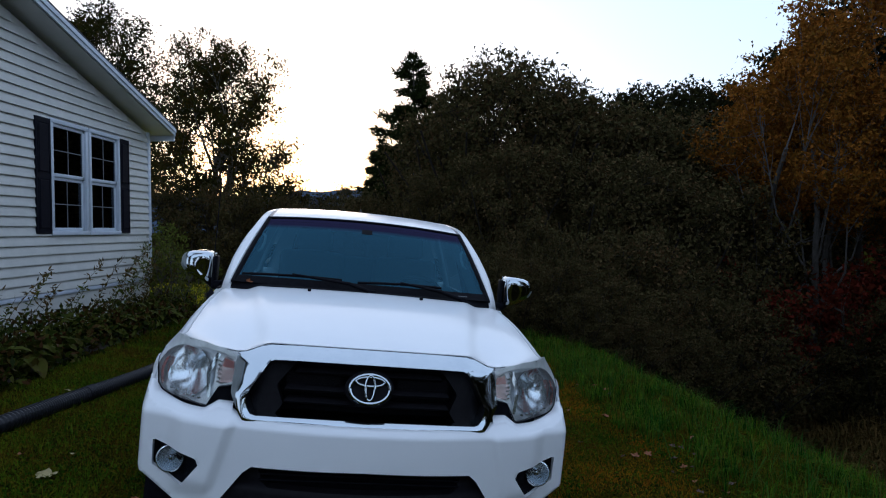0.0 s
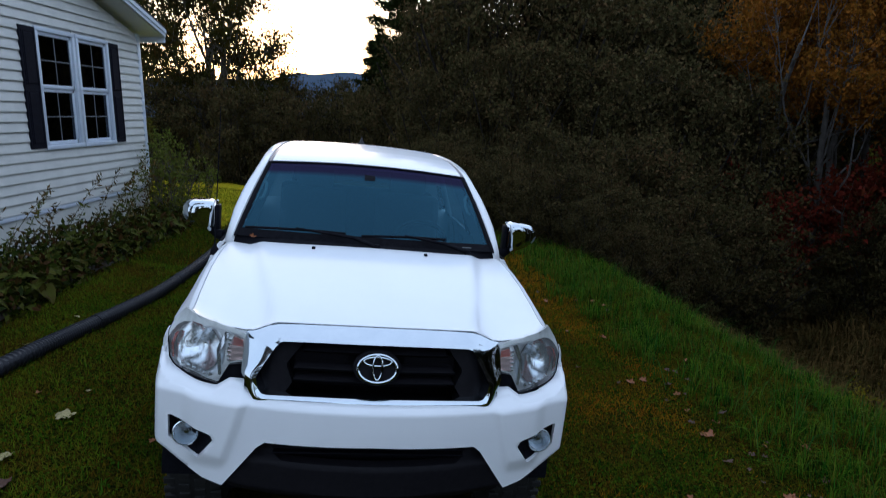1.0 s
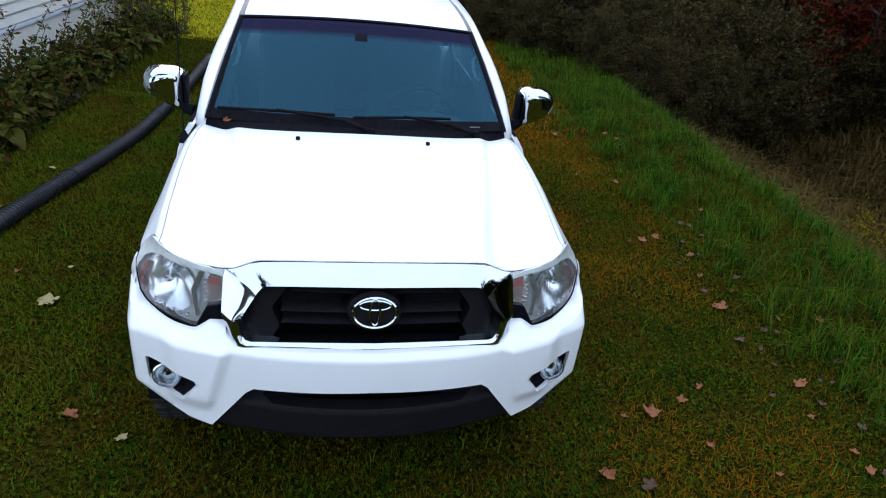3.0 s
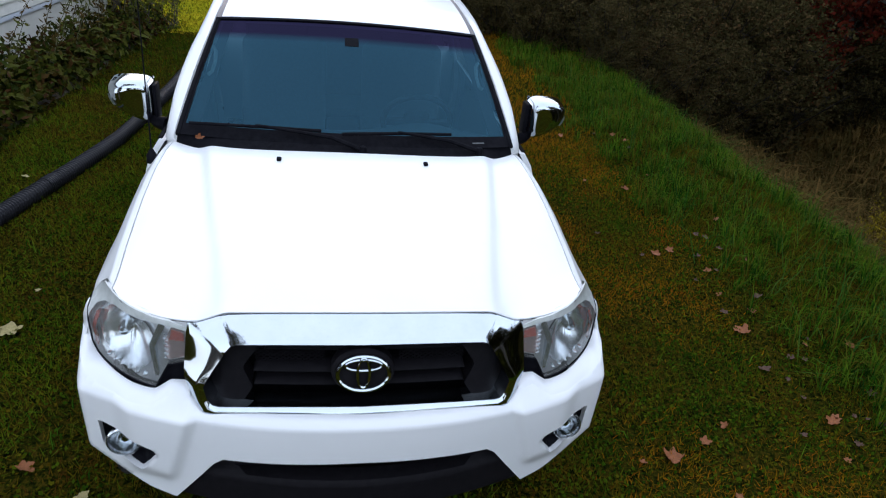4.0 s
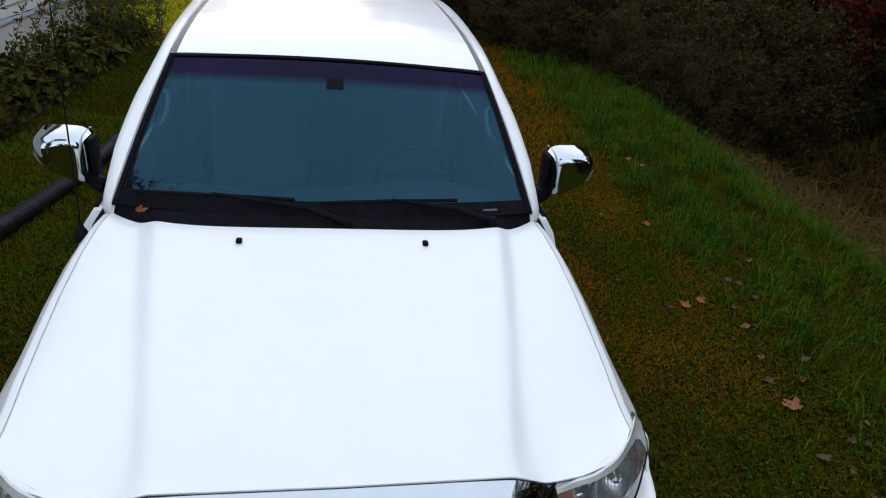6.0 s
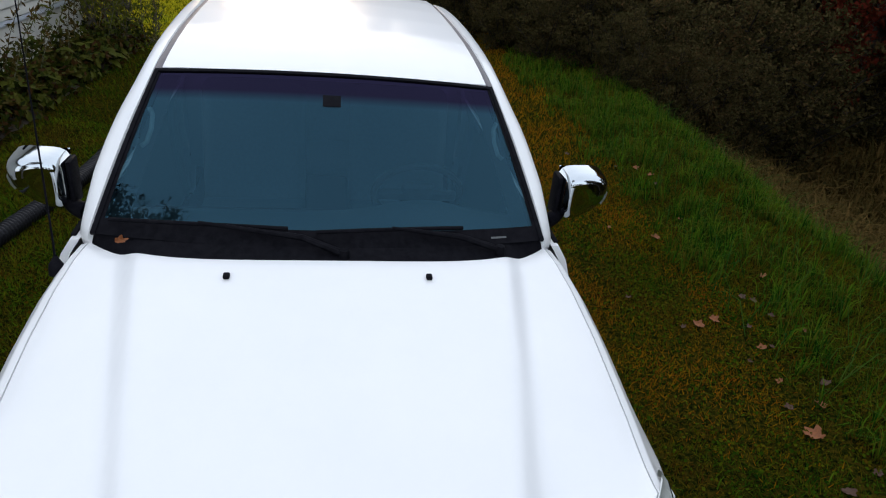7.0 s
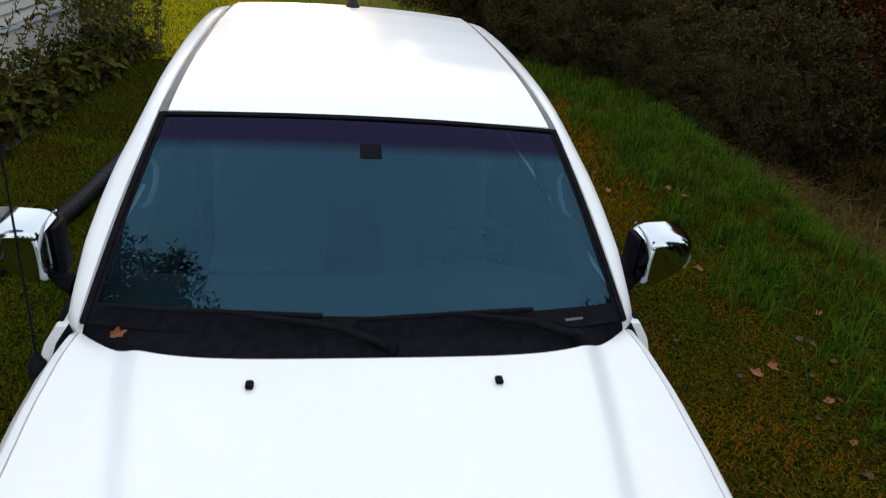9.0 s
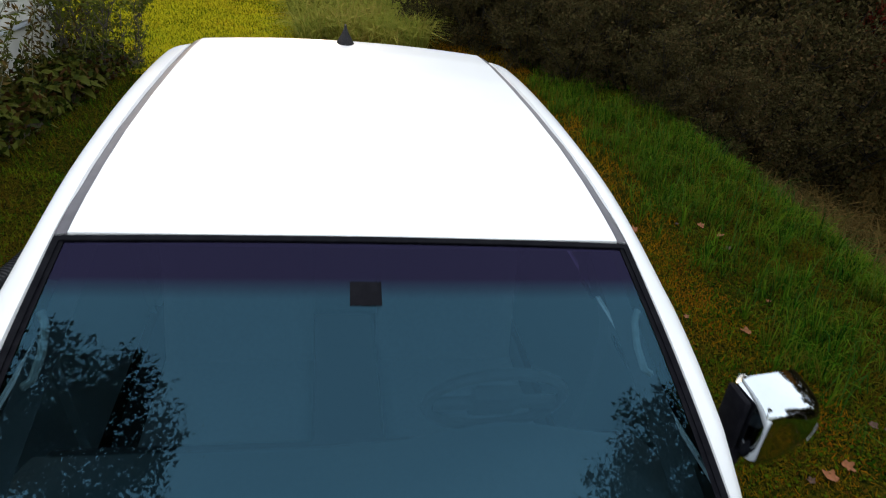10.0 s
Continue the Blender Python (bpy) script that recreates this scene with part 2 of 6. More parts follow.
def mesh_of(name, geo, mat, smooth=35):
    me = bpy.data.meshes.new(name)
    me.from_pydata([tuple(v) for v in geo[0]], [], [tuple(f) for f in geo[1]])
    me.validate()
    me.update()
    if smooth:
        me.polygons.foreach_set("use_smooth", [True] * len(me.polygons))
        me.set_sharp_from_angle(angle=radians(smooth))
    for m in (mat if isinstance(mat, (list, tuple)) else [mat]):
        me.materials.append(m)
    return me


def part(name, geo, mat, parent, label="", smooth=35, kind=""):
    ob = new(name, mesh_of(name, geo, mat, smooth))
    ob.parent = parent
    return tagged(ob, label, kind=kind)


def thing(name, label, category, m=None, group="", kind=""):
    ob = new(name)
    ob.matrix_world = m or Matrix.Identity(4)
    return tagged(ob, label, category, group, kind)


def single(name, geo, mat, label, category, m=None, group="", kind="", smooth=35):
    ob = new(name, mesh_of(name, geo, mat, smooth))
    if m:
        ob.matrix_world = m
    return tagged(ob, label, category, group, kind)


def curve_at(table, t):
    """Linear reading of a table of (t, value)."""
    return float(np.interp(t, [a for a, _ in table], [b for _, b in table]))


def step(a, b, x):
    k = max(0.0, min(1.0, (x - a) / (b - a)))
    return k * k * (3 - 2 * k)

# ---- ground ----
TRUCK = pose(-0.391, 2.737, -0.004, 0, 5.7, 9.0)


def across(x, y):
    """Distance to the right of the truck's long axis, down the slope."""
    return 0.9877 * (x + 0.391) + 0.1564 * (y - 2.737)


def height(x, y, rough=True):
    u = across(x, y)
    z = -0.0998 * max(-3.4, min(u, 60)) - 0.004
    z += 0.03 * max(0.0, min(-3.4 - u, 20))
    if u > 3.7:
        z -= 0.48 * (min(u, 9.3) - 3.7) * step(3.7, 5.6, u)
    if u > 11:
        z += 0.24 * (min(u, 45) - 11)
    z -= 0.05 * max(0.0, min(y - 15, 25)) * step(15, 20, y)
    z += 0.11 * max(0.0, min(y - 30, 60)) * step(-4, 14, x)
    if rough:
        z += 0.025 * noise.noise((x * 0.9, y * 0.9, 3.1)) + 0.008 * noise.noise((x * 2.2, y * 2.2, 7.7))
        if y > 17 or u > 4.5:
            z += 0.15 * noise.noise((x * 0.3, y * 0.3, 1.3))
    return z


def spaced(a, b, fine, far):
    """Coordinates dense from a to b, and ever wider out to far."""
    mid = list(np.arange(a, b + 1e-6, fine))
    out, step_ = [], fine
    while not out or out[-1] < far:
        step_ *= 1.18
        out.append((out[-1] if out else 0) + step_)
    return [a - d for d in reversed(out)] + mid + [b + d for d in out]


GROUND = mottled(material("lawn_soil", rough=1.0, spec=0.0), 38.0, [(0.34, (0.003, 0.004, 0.001)), (0.48, (0.014, 0.017, 0.002)), (0.60, (0.046, 0.034, 0.004)), (0.74, (0.024, 0.012, 0.004))], detail=8.0, bump=1.0, bump_scale=90)
gx, gy = spaced(-6, 8, 0.16, 1400), spaced(-2, 17, 0.16, 1400)
ground_geo = ([(x, y, height(x, y)) for y in gy for x in gx],
              [(j * len(gx) + i, j * len(gx) + i + 1, (j + 1) * len(gx) + i + 1, (j + 1) * len(gx) + i) for j in range(len(gy) - 1) for i in range(len(gx) - 1)])
single("ground", ground_geo, GROUND, "sloping mown lawn with moss, soil and worn patches", "ground", kind="structure", smooth=180)


# ---- house ----
WALL_X = -4.5
SIDING = mottled(material("vinyl_siding", rough=0.5), 5.0, [(0.3, (0.51, 0.505, 0.47)), (0.7, (0.60, 0.59, 0.55))], rough=(0.45, 0.6), bump=0.1, bump_scale=90)
SKIRT = mottled(material("vinyl_skirting", rough=0.6), 3.0, [(0.3, (0.20, 0.215, 0.205)), (0.55, (0.29, 0.305, 0.295)), (0.75, (0.34, 0.355, 0.345))], bump=0.1, bump_scale=60)
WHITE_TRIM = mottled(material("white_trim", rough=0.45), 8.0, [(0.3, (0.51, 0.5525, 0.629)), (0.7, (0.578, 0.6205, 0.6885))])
SOFFIT = mottled(material("soffit_vinyl", rough=0.6), 4.0, [(0.3, (0.55, 0.55, 0.54)), (0.7, (0.62, 0.62, 0.61))])
SHUTTER = mottled(material("shutter_vinyl", rough=0.6, spec=0.06), 20.0, [(0.3, (0.005, 0.005, 0.009)), (0.7, (0.010, 0.010, 0.016))], bump=0.1, bump_scale=200)
SHINGLE = mottled(material("roof_shingle", rough=0.9), 12.0, [(0.3, (0.02, 0.02, 0.022)), (0.7, (0.055, 0.055, 0.06))], bump=0.6, bump_scale=150)
PANE = clear("house_pane", (0.10, 0.11, 0.13), 1.45, gloss=(0.8, 0.85, 1.0))
MUNTIN = material("muntin_paint", (0.16, 0.165, 0.18), 0.5)
ROOM = material("dim_room", (0.10, 0.09, 0.08), 0.9)

HOUSE_Y0, HOUSE_Y1, HOUSE_X0 = 1.9, 10.38, -17.5
RIDGE_Y = (HOUSE_Y0 + HOUSE_Y1) / 2
SID_Z, EAVE_Z, PITCH = 1.0, 3.16, 0.249


def wall_top(y):
    return EAVE_Z + PITCH * (HOUSE_Y1 - y if y > RIDGE_Y else y - HOUSE_Y0)


HOUSE_SIZE = 1.145
house = thing("house", "one-storey house with white vinyl siding and black window shutters", "house", Matrix.Translation((-0.0037, 0.0013, -0.2443)) @ Matrix.Diagonal((HOUSE_SIZE, HOUSE_SIZE, HOUSE_SIZE, 1)))
OPENINGS = [(7.83, 8.53, 1.69, 2.93), (8.67, 9.37, 1.69, 2.93)]
# gable wall: a core with the two openings, and the siding courses before it
poly = [(-HOUSE_Y1, 0.1), (-HOUSE_Y0, 0.1), (-HOUSE_Y0, EAVE_Z), (-RIDGE_Y, wall_top(RIDGE_Y)), (-HOUSE_Y1, EAVE_Z)]
holes = [[(-b, c), (-a, c), (-a, d), (-b, d)] for a, b, c, d in OPENINGS]
core = panel(poly, holes, 0.06, lambda x, z: 0.0, 0.14)
core = moved(core, Matrix(((0, -1, 0, WALL_X), (-1, 0, 0, 0), (0, 0, 1, 0), (0, 0, 0, 1))))
core = core[0], [tuple(reversed(f)) for f in core[1]]
gable = part("gable_wall", core, SIDING, house, smooth=0)
course = 0.106
row = 0
z = SID_Z
while z < wall_top(RIDGE_Y) - 0.02:
    z1 = z + course
    # the run of this course under the rake
    slack = max(0.0, (z1 - EAVE_Z)) / PITCH
    y0, y1 = HOUSE_Y0 + slack, HOUSE_Y1 - slack
    cuts = [(y0, y1)]
    for a, b, c, d in OPENINGS:
        if z1 > c - 0.05 and z < d + 0.05:
            cuts = [s for p, q in cuts for s in ((p, min(q, a - 0.055)), (max(p, b + 0.055), q)) if s[1] - s[0] > 0.01]
    for p, q in cuts:
        x0 = WALL_X + 0.003
        prof = [(x0, z + 0.004), (x0 + 0.026, z), (x0 + 0.027, z + 0.006), (x0 + 0.016, z + 0.06), (x0 + 0.004, z + course - 0.004), (x0, z + course + 0.003)]
        v = [(px, yy, pz) for yy in (p, q) for px, pz in prof]
        n = len(prof)
        part("siding_course", (v, [(i, i + n, i + n + 1, i + 1) for i in range(n - 1)] + [tuple(reversed(range(n))), tuple(range(n, 2 * n))]), SIDING, gable, smooth=0)
    z, row = z1, row + 1
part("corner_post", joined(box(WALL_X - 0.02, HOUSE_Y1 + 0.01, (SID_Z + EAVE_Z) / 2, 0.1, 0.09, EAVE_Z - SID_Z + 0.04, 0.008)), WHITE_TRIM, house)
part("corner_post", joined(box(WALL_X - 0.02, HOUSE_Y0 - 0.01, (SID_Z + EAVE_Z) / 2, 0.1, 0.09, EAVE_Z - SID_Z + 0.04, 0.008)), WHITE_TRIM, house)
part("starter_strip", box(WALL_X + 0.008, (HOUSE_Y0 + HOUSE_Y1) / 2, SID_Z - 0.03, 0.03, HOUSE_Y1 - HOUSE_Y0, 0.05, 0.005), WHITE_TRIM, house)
# ribbed skirting panels along the gable
for k in range(21):
    y0 = HOUSE_Y0 + 0.4 * k
    w = min(0.398, HOUSE_Y1 - y0)
    prof = []
    for r in range(4):
        a = y0 + w * r / 4
        prof += [(a, 0.0), (a + w / 4 - 0.016, 0.0), (a + w / 4 - 0.013, -0.011), (a + w / 4 - 0.003, -0.011)]
    v = [(WALL_X - 0.01 + dx, yy, zz) for zz in (0.05, SID_Z - 0.055) for yy, dx in prof]
    n = len(prof)
    part("skirting_panel", (v, [(i, i + 1, i + 1 + n, i + n) for i in range(n - 1)]), SKIRT, house, smooth=0)
# other walls
for nm, cx, cy, sx, sy in (("back_wall", HOUSE_X0, RIDGE_Y, 0.15, HOUSE_Y1 - HOUSE_Y0), ("side_wall", (HOUSE_X0 + WALL_X) / 2 - 0.1, HOUSE_Y1 - 0.075, WALL_X - HOUSE_X0 - 0.25, 0.15), ("side_wall", (HOUSE_X0 + WALL_X) / 2 - 0.1, HOUSE_Y0 + 0.075, WALL_X - HOUSE_X0 - 0.25, 0.15)):
    part(nm, box(cx, cy, EAVE_Z / 2 + 0.05, sx, sy, EAVE_Z), SIDING, house, smooth=0)
part("floor_deck", box((HOUSE_X0 + WALL_X) / 2 - 0.1, RIDGE_Y, 0.95, WALL_X - HOUSE_X0 - 0.35, HOUSE_Y1 - HOUSE_Y0 - 0.4, 0.1), ROOM, house, smooth=0)
part("room_partition", box(WALL_X - 3.5, RIDGE_Y, 2.1, 0.1, HOUSE_Y1 - HOUSE_Y0 - 0.4, 2.2), ROOM, house, smooth=0)
# roof: two slabs with eaves and rakes
OVER, RAKE = 0.27, 0.31
for sgn in (1, -1):
    ye = (HOUSE_Y1 + OVER) if sgn > 0 else (HOUSE_Y0 - OVER)
    ze, zr = EAVE_Z - PITCH * OVER + 0.06, wall_top(RIDGE_Y) + 0.06
    xr, xl = WALL_X + RAKE, HOUSE_X0 - RAKE
    for nm, lo, hi, mat, inset in (("soffit_and_deck", 0.0, 0.10, SOFFIT, 0.02), ("shingle_roof", 0.105, 0.145, SHINGLE, -0.015)):
        v = [(x, y, zz + o) for o in (lo, hi) for x, y, zz in ((xl + inset, ye - sgn * inset, ze + PITCH * inset), (xr - inset, ye - sgn * inset, ze + PITCH * inset), (xr - inset, RIDGE_Y, zr), (xl + inset, RIDGE_Y, zr))]
        f = [(0, 3, 2, 1), (4, 5, 6, 7), (0, 1, 5, 4), (1, 2, 6, 5), (2, 3, 7, 6), (3, 0, 4, 7)]
        part(nm, (v, f if sgn > 0 else [tuple(reversed(q)) for q in f]), mat, house, smooth=0)
    # rake board with its lower lip, and eave fascia
    for dx, lo, hi in ((0.0, 0.0, 0.10), (0.014, 0.052, 0.103)):
        v = [(xr + dx + a, y, zz + o) for a in (0, 0.018) for y, zz in ((ye, ze), (RIDGE_Y, zr)) for o in (lo, hi)]
        f = [(0, 2, 3, 1), (4, 5, 7, 6), (0, 1, 5, 4), (2, 6, 7, 3), (1, 3, 7, 5), (0, 4, 6, 2)]
        part("rake_board", (v, f if sgn > 0 else [tuple(reversed(q)) for q in f]), WHITE_TRIM, house, smooth=0)
    part("fascia", box((xl + xr) / 2, ye + sgn * 0.012, ze + 0.01, xr - xl, 0.02, 0.17, 0.004), WHITE_TRIM, house, smooth=0)
# windows and shutters
for a, b, c, d in OPENINGS:
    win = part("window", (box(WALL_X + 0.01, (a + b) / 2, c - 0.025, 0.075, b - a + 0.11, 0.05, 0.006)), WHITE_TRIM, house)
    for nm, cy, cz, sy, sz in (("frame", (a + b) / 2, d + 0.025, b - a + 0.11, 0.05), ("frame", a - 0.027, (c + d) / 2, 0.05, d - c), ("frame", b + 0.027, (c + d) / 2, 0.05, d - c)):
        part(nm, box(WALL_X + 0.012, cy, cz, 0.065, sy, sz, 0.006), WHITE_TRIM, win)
    mid = (c + d) / 2 + 0.01
    for lo, hi, dx in ((c, mid, -0.012), (mid, d, 0.006)):
        bars = [box(WALL_X + dx, (a + b) / 2, lo + 0.02, 0.028, b - a, 0.04, 0.004), box(WALL_X + dx, (a + b) / 2, hi - 0.02, 0.028, b - a, 0.04, 0.004),
                box(WALL_X + dx, a + 0.018, (lo + hi) / 2, 0.028, 0.036, hi - lo, 0.004), box(WALL_X + dx, b - 0.018, (lo + hi) / 2, 0.028, 0.036, hi - lo, 0.004)]
        part("sash", joined(*bars), WHITE_TRIM, win)
        part("pane", box(WALL_X + dx, (a + b) / 2, (lo + hi) / 2, 0.004, b - a - 0.06, hi - lo - 0.06), PANE, win, smooth=0)
        part("muntin", joined(box(WALL_X + dx + 0.005, (a + b) / 2, (lo + hi) / 2, 0.005, 0.010, hi - lo - 0.07), box(WALL_X + dx + 0.005, (a + b) / 2, (lo + hi) / 2, 0.006, b - a - 0.07, 0.010)), MUNTIN, win, smooth=0)
for a, b in ((7.49, 7.775), (9.425, 9.7)):
    c, d = 1.66, 2.96
    body = part("shutter", box(WALL_X + 0.03, (a + b) / 2, (c + d) / 2, 0.025, b - a, d - c, 0.004, 1), SHUTTER, house, smooth=0)
    for lo, hi in ((c + 0.06, (c + d) / 2 - 0.04), ((c + d) / 2 + 0.04, d - 0.06)):
        part("raised_panel", box(WALL_X + 0.043, (a + b) / 2, (lo + hi) / 2, 0.016, b - a - 0.1, hi - lo, 0.012, 1), SHUTTER, body, smooth=0)
        part("panel_bead", joined(*[box(WALL_X + 0.044, (a + b) / 2 + s * ((b - a) / 2 - 0.035), (lo + hi) / 2, 0.008, 0.012, hi - lo + 0.03, 0.003) for s in (-1, 1)]), SHUTTER, body)

# ---- pickup truck: x across, y back from the badge, z up ----
truck = thing("pickup_truck", "white four-door pickup truck with chrome grille surround on the lawn", "pickup truck", TRUCK)
HOOD_SIDE_X = [(0.30, 0.795), (0.55, 0.808), (0.88, 0.814), (1.1, 0.811), (1.25, 0.80), (1.36, 0.784)]


def lamp_y(x, z):
    a = abs(x)
    return 0.13 + (2.6 + 1.6 * step(1.02, 1.17, z)) * max(0.0, a - 0.62) ** 2 + 0.15 * (z - 0.93)


HOOD_Y0 = 0.305
NOSE_Y = [(0, 0.142), (0.43, 0.147), (0.50, 0.157), (0.552, 0.168), (0.62, 0.172), (0.70, 0.199), (0.75, 0.24), (0.79, 0.305)]
NOSE_Z = [(0, 1.188), (0.425, 1.187), (0.515, 1.146), (0.552, 1.142), (0.62, 1.152), (0.70, 1.163), (0.77, 1.171), (0.79, 1.175)]


def hood_point(s, v):
    u = 2 * s - 1
    a = abs(u)
    xf = 0.79 * a
    fy, ze = curve_at(NOSE_Y, xf), curve_at(NOSE_Z, xf)
    by = 1.163 + 0.04 * a * a + 0.157 * a ** 5
    z0, z1 = 1.196 - 0.016 * a * a, 1.342 - 0.026 * a * a
    y = fy + (by - fy) * v
    x = u * curve_at(HOOD_SIDE_X, HOOD_Y0 + (1.36 - HOOD_Y0) * v)
    body = z0 + (z1 - z0) * v + 0.022 * math.sin(math.pi * v) * (1 - 0.6 * a * a)
    xc = 0.445 + 0.19 * v
    body += 0.024 * step(-0.042, 0.042, xc - abs(x)) - 0.024
    lip = math.exp(-v / (0.035 + 0.07 * step(0.4, 0.5, xf)))
    z = body + (ze - body) * lip
    z -= 0.006 * max(0.0, (v - 0.9) / 0.1) ** 2
    return x, y, z


part("hood", rimmed(sheet(hood_point, 80, 60), (0, 0, -0.035)), PAINT, truck, "white painted hood")
part("hood_seal", tube([(x, y - 0.003, z - 0.004) for x, y, z in (hood_point(0.012 + 0.976 * k / 90, 0.0) for k in range(91))], 0.0013, 6), GREY_PLASTIC, truck, "thin dark gap along the hood's front edge")

# fenders
AXLE_F, AXLE_R, ARCH = 0.80, 4.05, 0.46


def sill(y, low=0.5):
    for c in (AXLE_F, AXLE_R):
        d = ARCH ** 2 - (y - c) ** 2
        if d > 0:
            low = max(low, 0.40 + math.sqrt(d))
    return low


WIDTH = [(0.36, 0.932), (0.5, 0.952), (0.7, 0.962), (0.9, 0.966), (1.2, 0.958), (1.42, 0.945)]


def fender_point(s, v):
    y = fender_front(v) if s == 0 else fender_front(v) + (1.405 - fender_front(v)) * s
    return fender_section(y, v)


def fender_front(v):
    x, _, z = fender_section(0.37, v)
    return lamp_y(min(x, 0.905), max(z, 0.95)) - 0.002


def fender_section(y, v):
    hp = hood_point(1.0, max(0.0, min(1.0, (y - HOOD_Y0) / (1.36 - HOOD_Y0))))
    w, hx, hz = curve_at(WIDTH, y), hp[0] + 0.005, hp[2] - 0.001
    if y > 1.36:
        hx, hz = 0.789 + (y - 1.36) * 0.3, hp[2] - (y - 1.36) * 0.7
    low = max(sill(y), 0.68 if y < AXLE_F else 0.5)
    pts = [(hx, hz), (hx + 0.022, hz - 0.008), (hx + 0.058, hz - 0.055), (w - 0.042, 1.08), (w - 0.016, 1.0), (w, max(low, 0.91)), (w - 0.006, max(low, 0.85)), (w - 0.012, low)]
    k = v * (len(pts) - 1)
    i = min(int(k), len(pts) - 2)
    f = k - i
    return pts[i][0] + (pts[i + 1][0] - pts[i][0]) * f, y, pts[i][1] + (pts[i + 1][1] - pts[i][1]) * f


fender = rimmed(sheet(fender_point, 70, 28, True), (-0.003, 0, -0.022))
part("fender", fender, PAINT, truck, smooth=50)
part("fender", mirrored(fender), PAINT, truck, smooth=50)


def arch_lip(cy):
    def at(s, v):
        a = math.pi * (0.2 + 0.77 * s) if cy < 2 else math.pi * (0.03 + 0.94 * s)
        r = ARCH - 0.012 + 0.055 * v
        bulge = 0.022 * math.sin(math.pi * min(1, v * 0.9 + 0.1))
        return 0.945 + bulge, cy - r * math.cos(a), 0.40 + r * math.sin(a)
    return rimmed(sheet(at, 36, 6), (-0.06, 0, 0))


for cy in (AXLE_F, AXLE_R):
    part("wheel_arch_flare", arch_lip(cy), PAINT, truck, smooth=50)
    part("wheel_arch_flare", mirrored(arch_lip(cy)), PAINT, truck, smooth=50)
    for s in (-1, 1):
        def liner(u, v, cy=cy, s=s):
            a = math.pi * (-0.02 + 1.04 * u)
            return s * (0.92 - 0.34 * v), cy - 0.445 * math.cos(a), 0.40 + 0.445 * math.sin(a)
        part("wheel_arch_liner", sheet(liner, 24, 2), BLACK, truck)

# grille surround, bumper, lamps
TOP_IN, TOP_OUT = 1.118, 1.184


def grille_y(x, z):
    a = abs(x)
    return 0.005 + 0.03 * (a / 0.5) ** 2 + 0.19 * max(0.0, min(z, 1.118) - 0.91) + 0.5 * max(0.0, a - 0.44) + (1.3 - 0.9 * step(0.425, 0.45, a)) * max(0.0, z - 1.118)


RING = [((0.0, 1.184, 0.138), (0.0, 1.140, 0.030)), ((0.430, 1.183, 0.145), (0.398, 1.137, 0.044)), ((0.520, 1.143, 0.160), (0.420, 1.108, 0.047)), ((0.550, 1.139, 0.166), (0.430, 1.090, 0.047)),
        ((0.556, 1.04, 0.122), (0.466, 1.03, 0.041)), ((0.556, 0.985, 0.085), (0.492, 0.982, 0.034)), ((0.514, 0.914, 0.035), (0.482, 0.937, 0.030)), ((0.490, 0.886, 0.016), (0.462, 0.911, 0.022)), ((0.0, 0.886, -0.014), (0.0, 0.911, 0.004))]
keys = [np.array(o + i) for o, i in RING] + [np.array(o + i) * np.array((-1, 1, 1, -1, 1, 1)) for o, i in RING[-2:0:-1]]
loop = [p + (n - p) * k / 4 for p, n in zip(keys, keys[1:] + keys[:1]) for k in range(4)]
loop = [(loop[i - 1] + 6 * p + loop[(i + 1) % len(loop)]) / 8 for i, p in enumerate(loop)]


def surround(u, v):
    # v from the back of the outer edge, over the rounded face, to the return inside the opening
    r = loop[int(round(u * len(loop))) % len(loop)]
    o, i = r[:3], r[3:]
    w = max(0.0, min(1.0, (v - 0.12) / 0.68))
    x, z, y = o + (i - o) * w
    y -= 0.006 * math.sin(math.pi * w)
    if v < 0.12:
        y += 0.05 * (1 - v / 0.12)
    if v > 0.8:
        k = (v - 0.8) / 0.2
        x, z, y = x * (1 - 0.03 * k), z + (1.03 - z) * 0.10 * k, y + 0.06 * k
    return x, y, z


part("grille_surround", sheet(surround, len(loop), 25, True), CHROME, truck, "polished chrome grille surround", smooth=22)
chrome_in = [(-0.40, 1.132), (0.40, 1.132), (0.455, 1.05), (0.497, 0.972), (0.465, 0.912), (-0.465, 0.912), (-0.497, 0.972), (-0.455, 1.05)]
grille = part("grille", panel([(x * 1.02, 1.0 + (z - 1.0) * 1.05) for x, z in chrome_in], [], 0.05, lambda x, z: 0.16 + 0.2 * abs(x) ** 2, 0.0), BLACK, truck, "black plastic grille with slotted bars")
for s in (1, -1):
    side = [(0.30, 1.125), (0.39, 1.13), (0.44, 1.06), (0.488, 0.972), (0.46, 0.918), (0.37, 0.918), (0.345, 0.955), (0.375, 1.03), (0.345, 1.07)]
    g = panel(side, [], 0.012, lambda x, z: grille_y(x, z) + 0.055 - 0.03 * math.sin(math.pi * (abs(x) - 0.3) / 0.2), 0.08)
    part("grille_cheek", g if s > 0 else mirrored(g), GREY_PLASTIC, grille)
for z0, z1, w, dy in ((1.072, 1.098, 0.31, 0.06), (1.005, 1.03, 0.345, 0.045), (0.958, 0.978, 0.345, 0.05)):
    part("grille_bar", panel([(-w, z0), (w, z0), (w - 0.01, z1), (-w + 0.01, z1)], [], 0.02, lambda x, z, z0=z0, z1=z1, dy=dy: grille_y(x, z) + dy - 0.016 * math.sin(math.pi * (z - z0) / (z1 - z0)), 0.05), GREY_PLASTIC, grille, smooth=60)
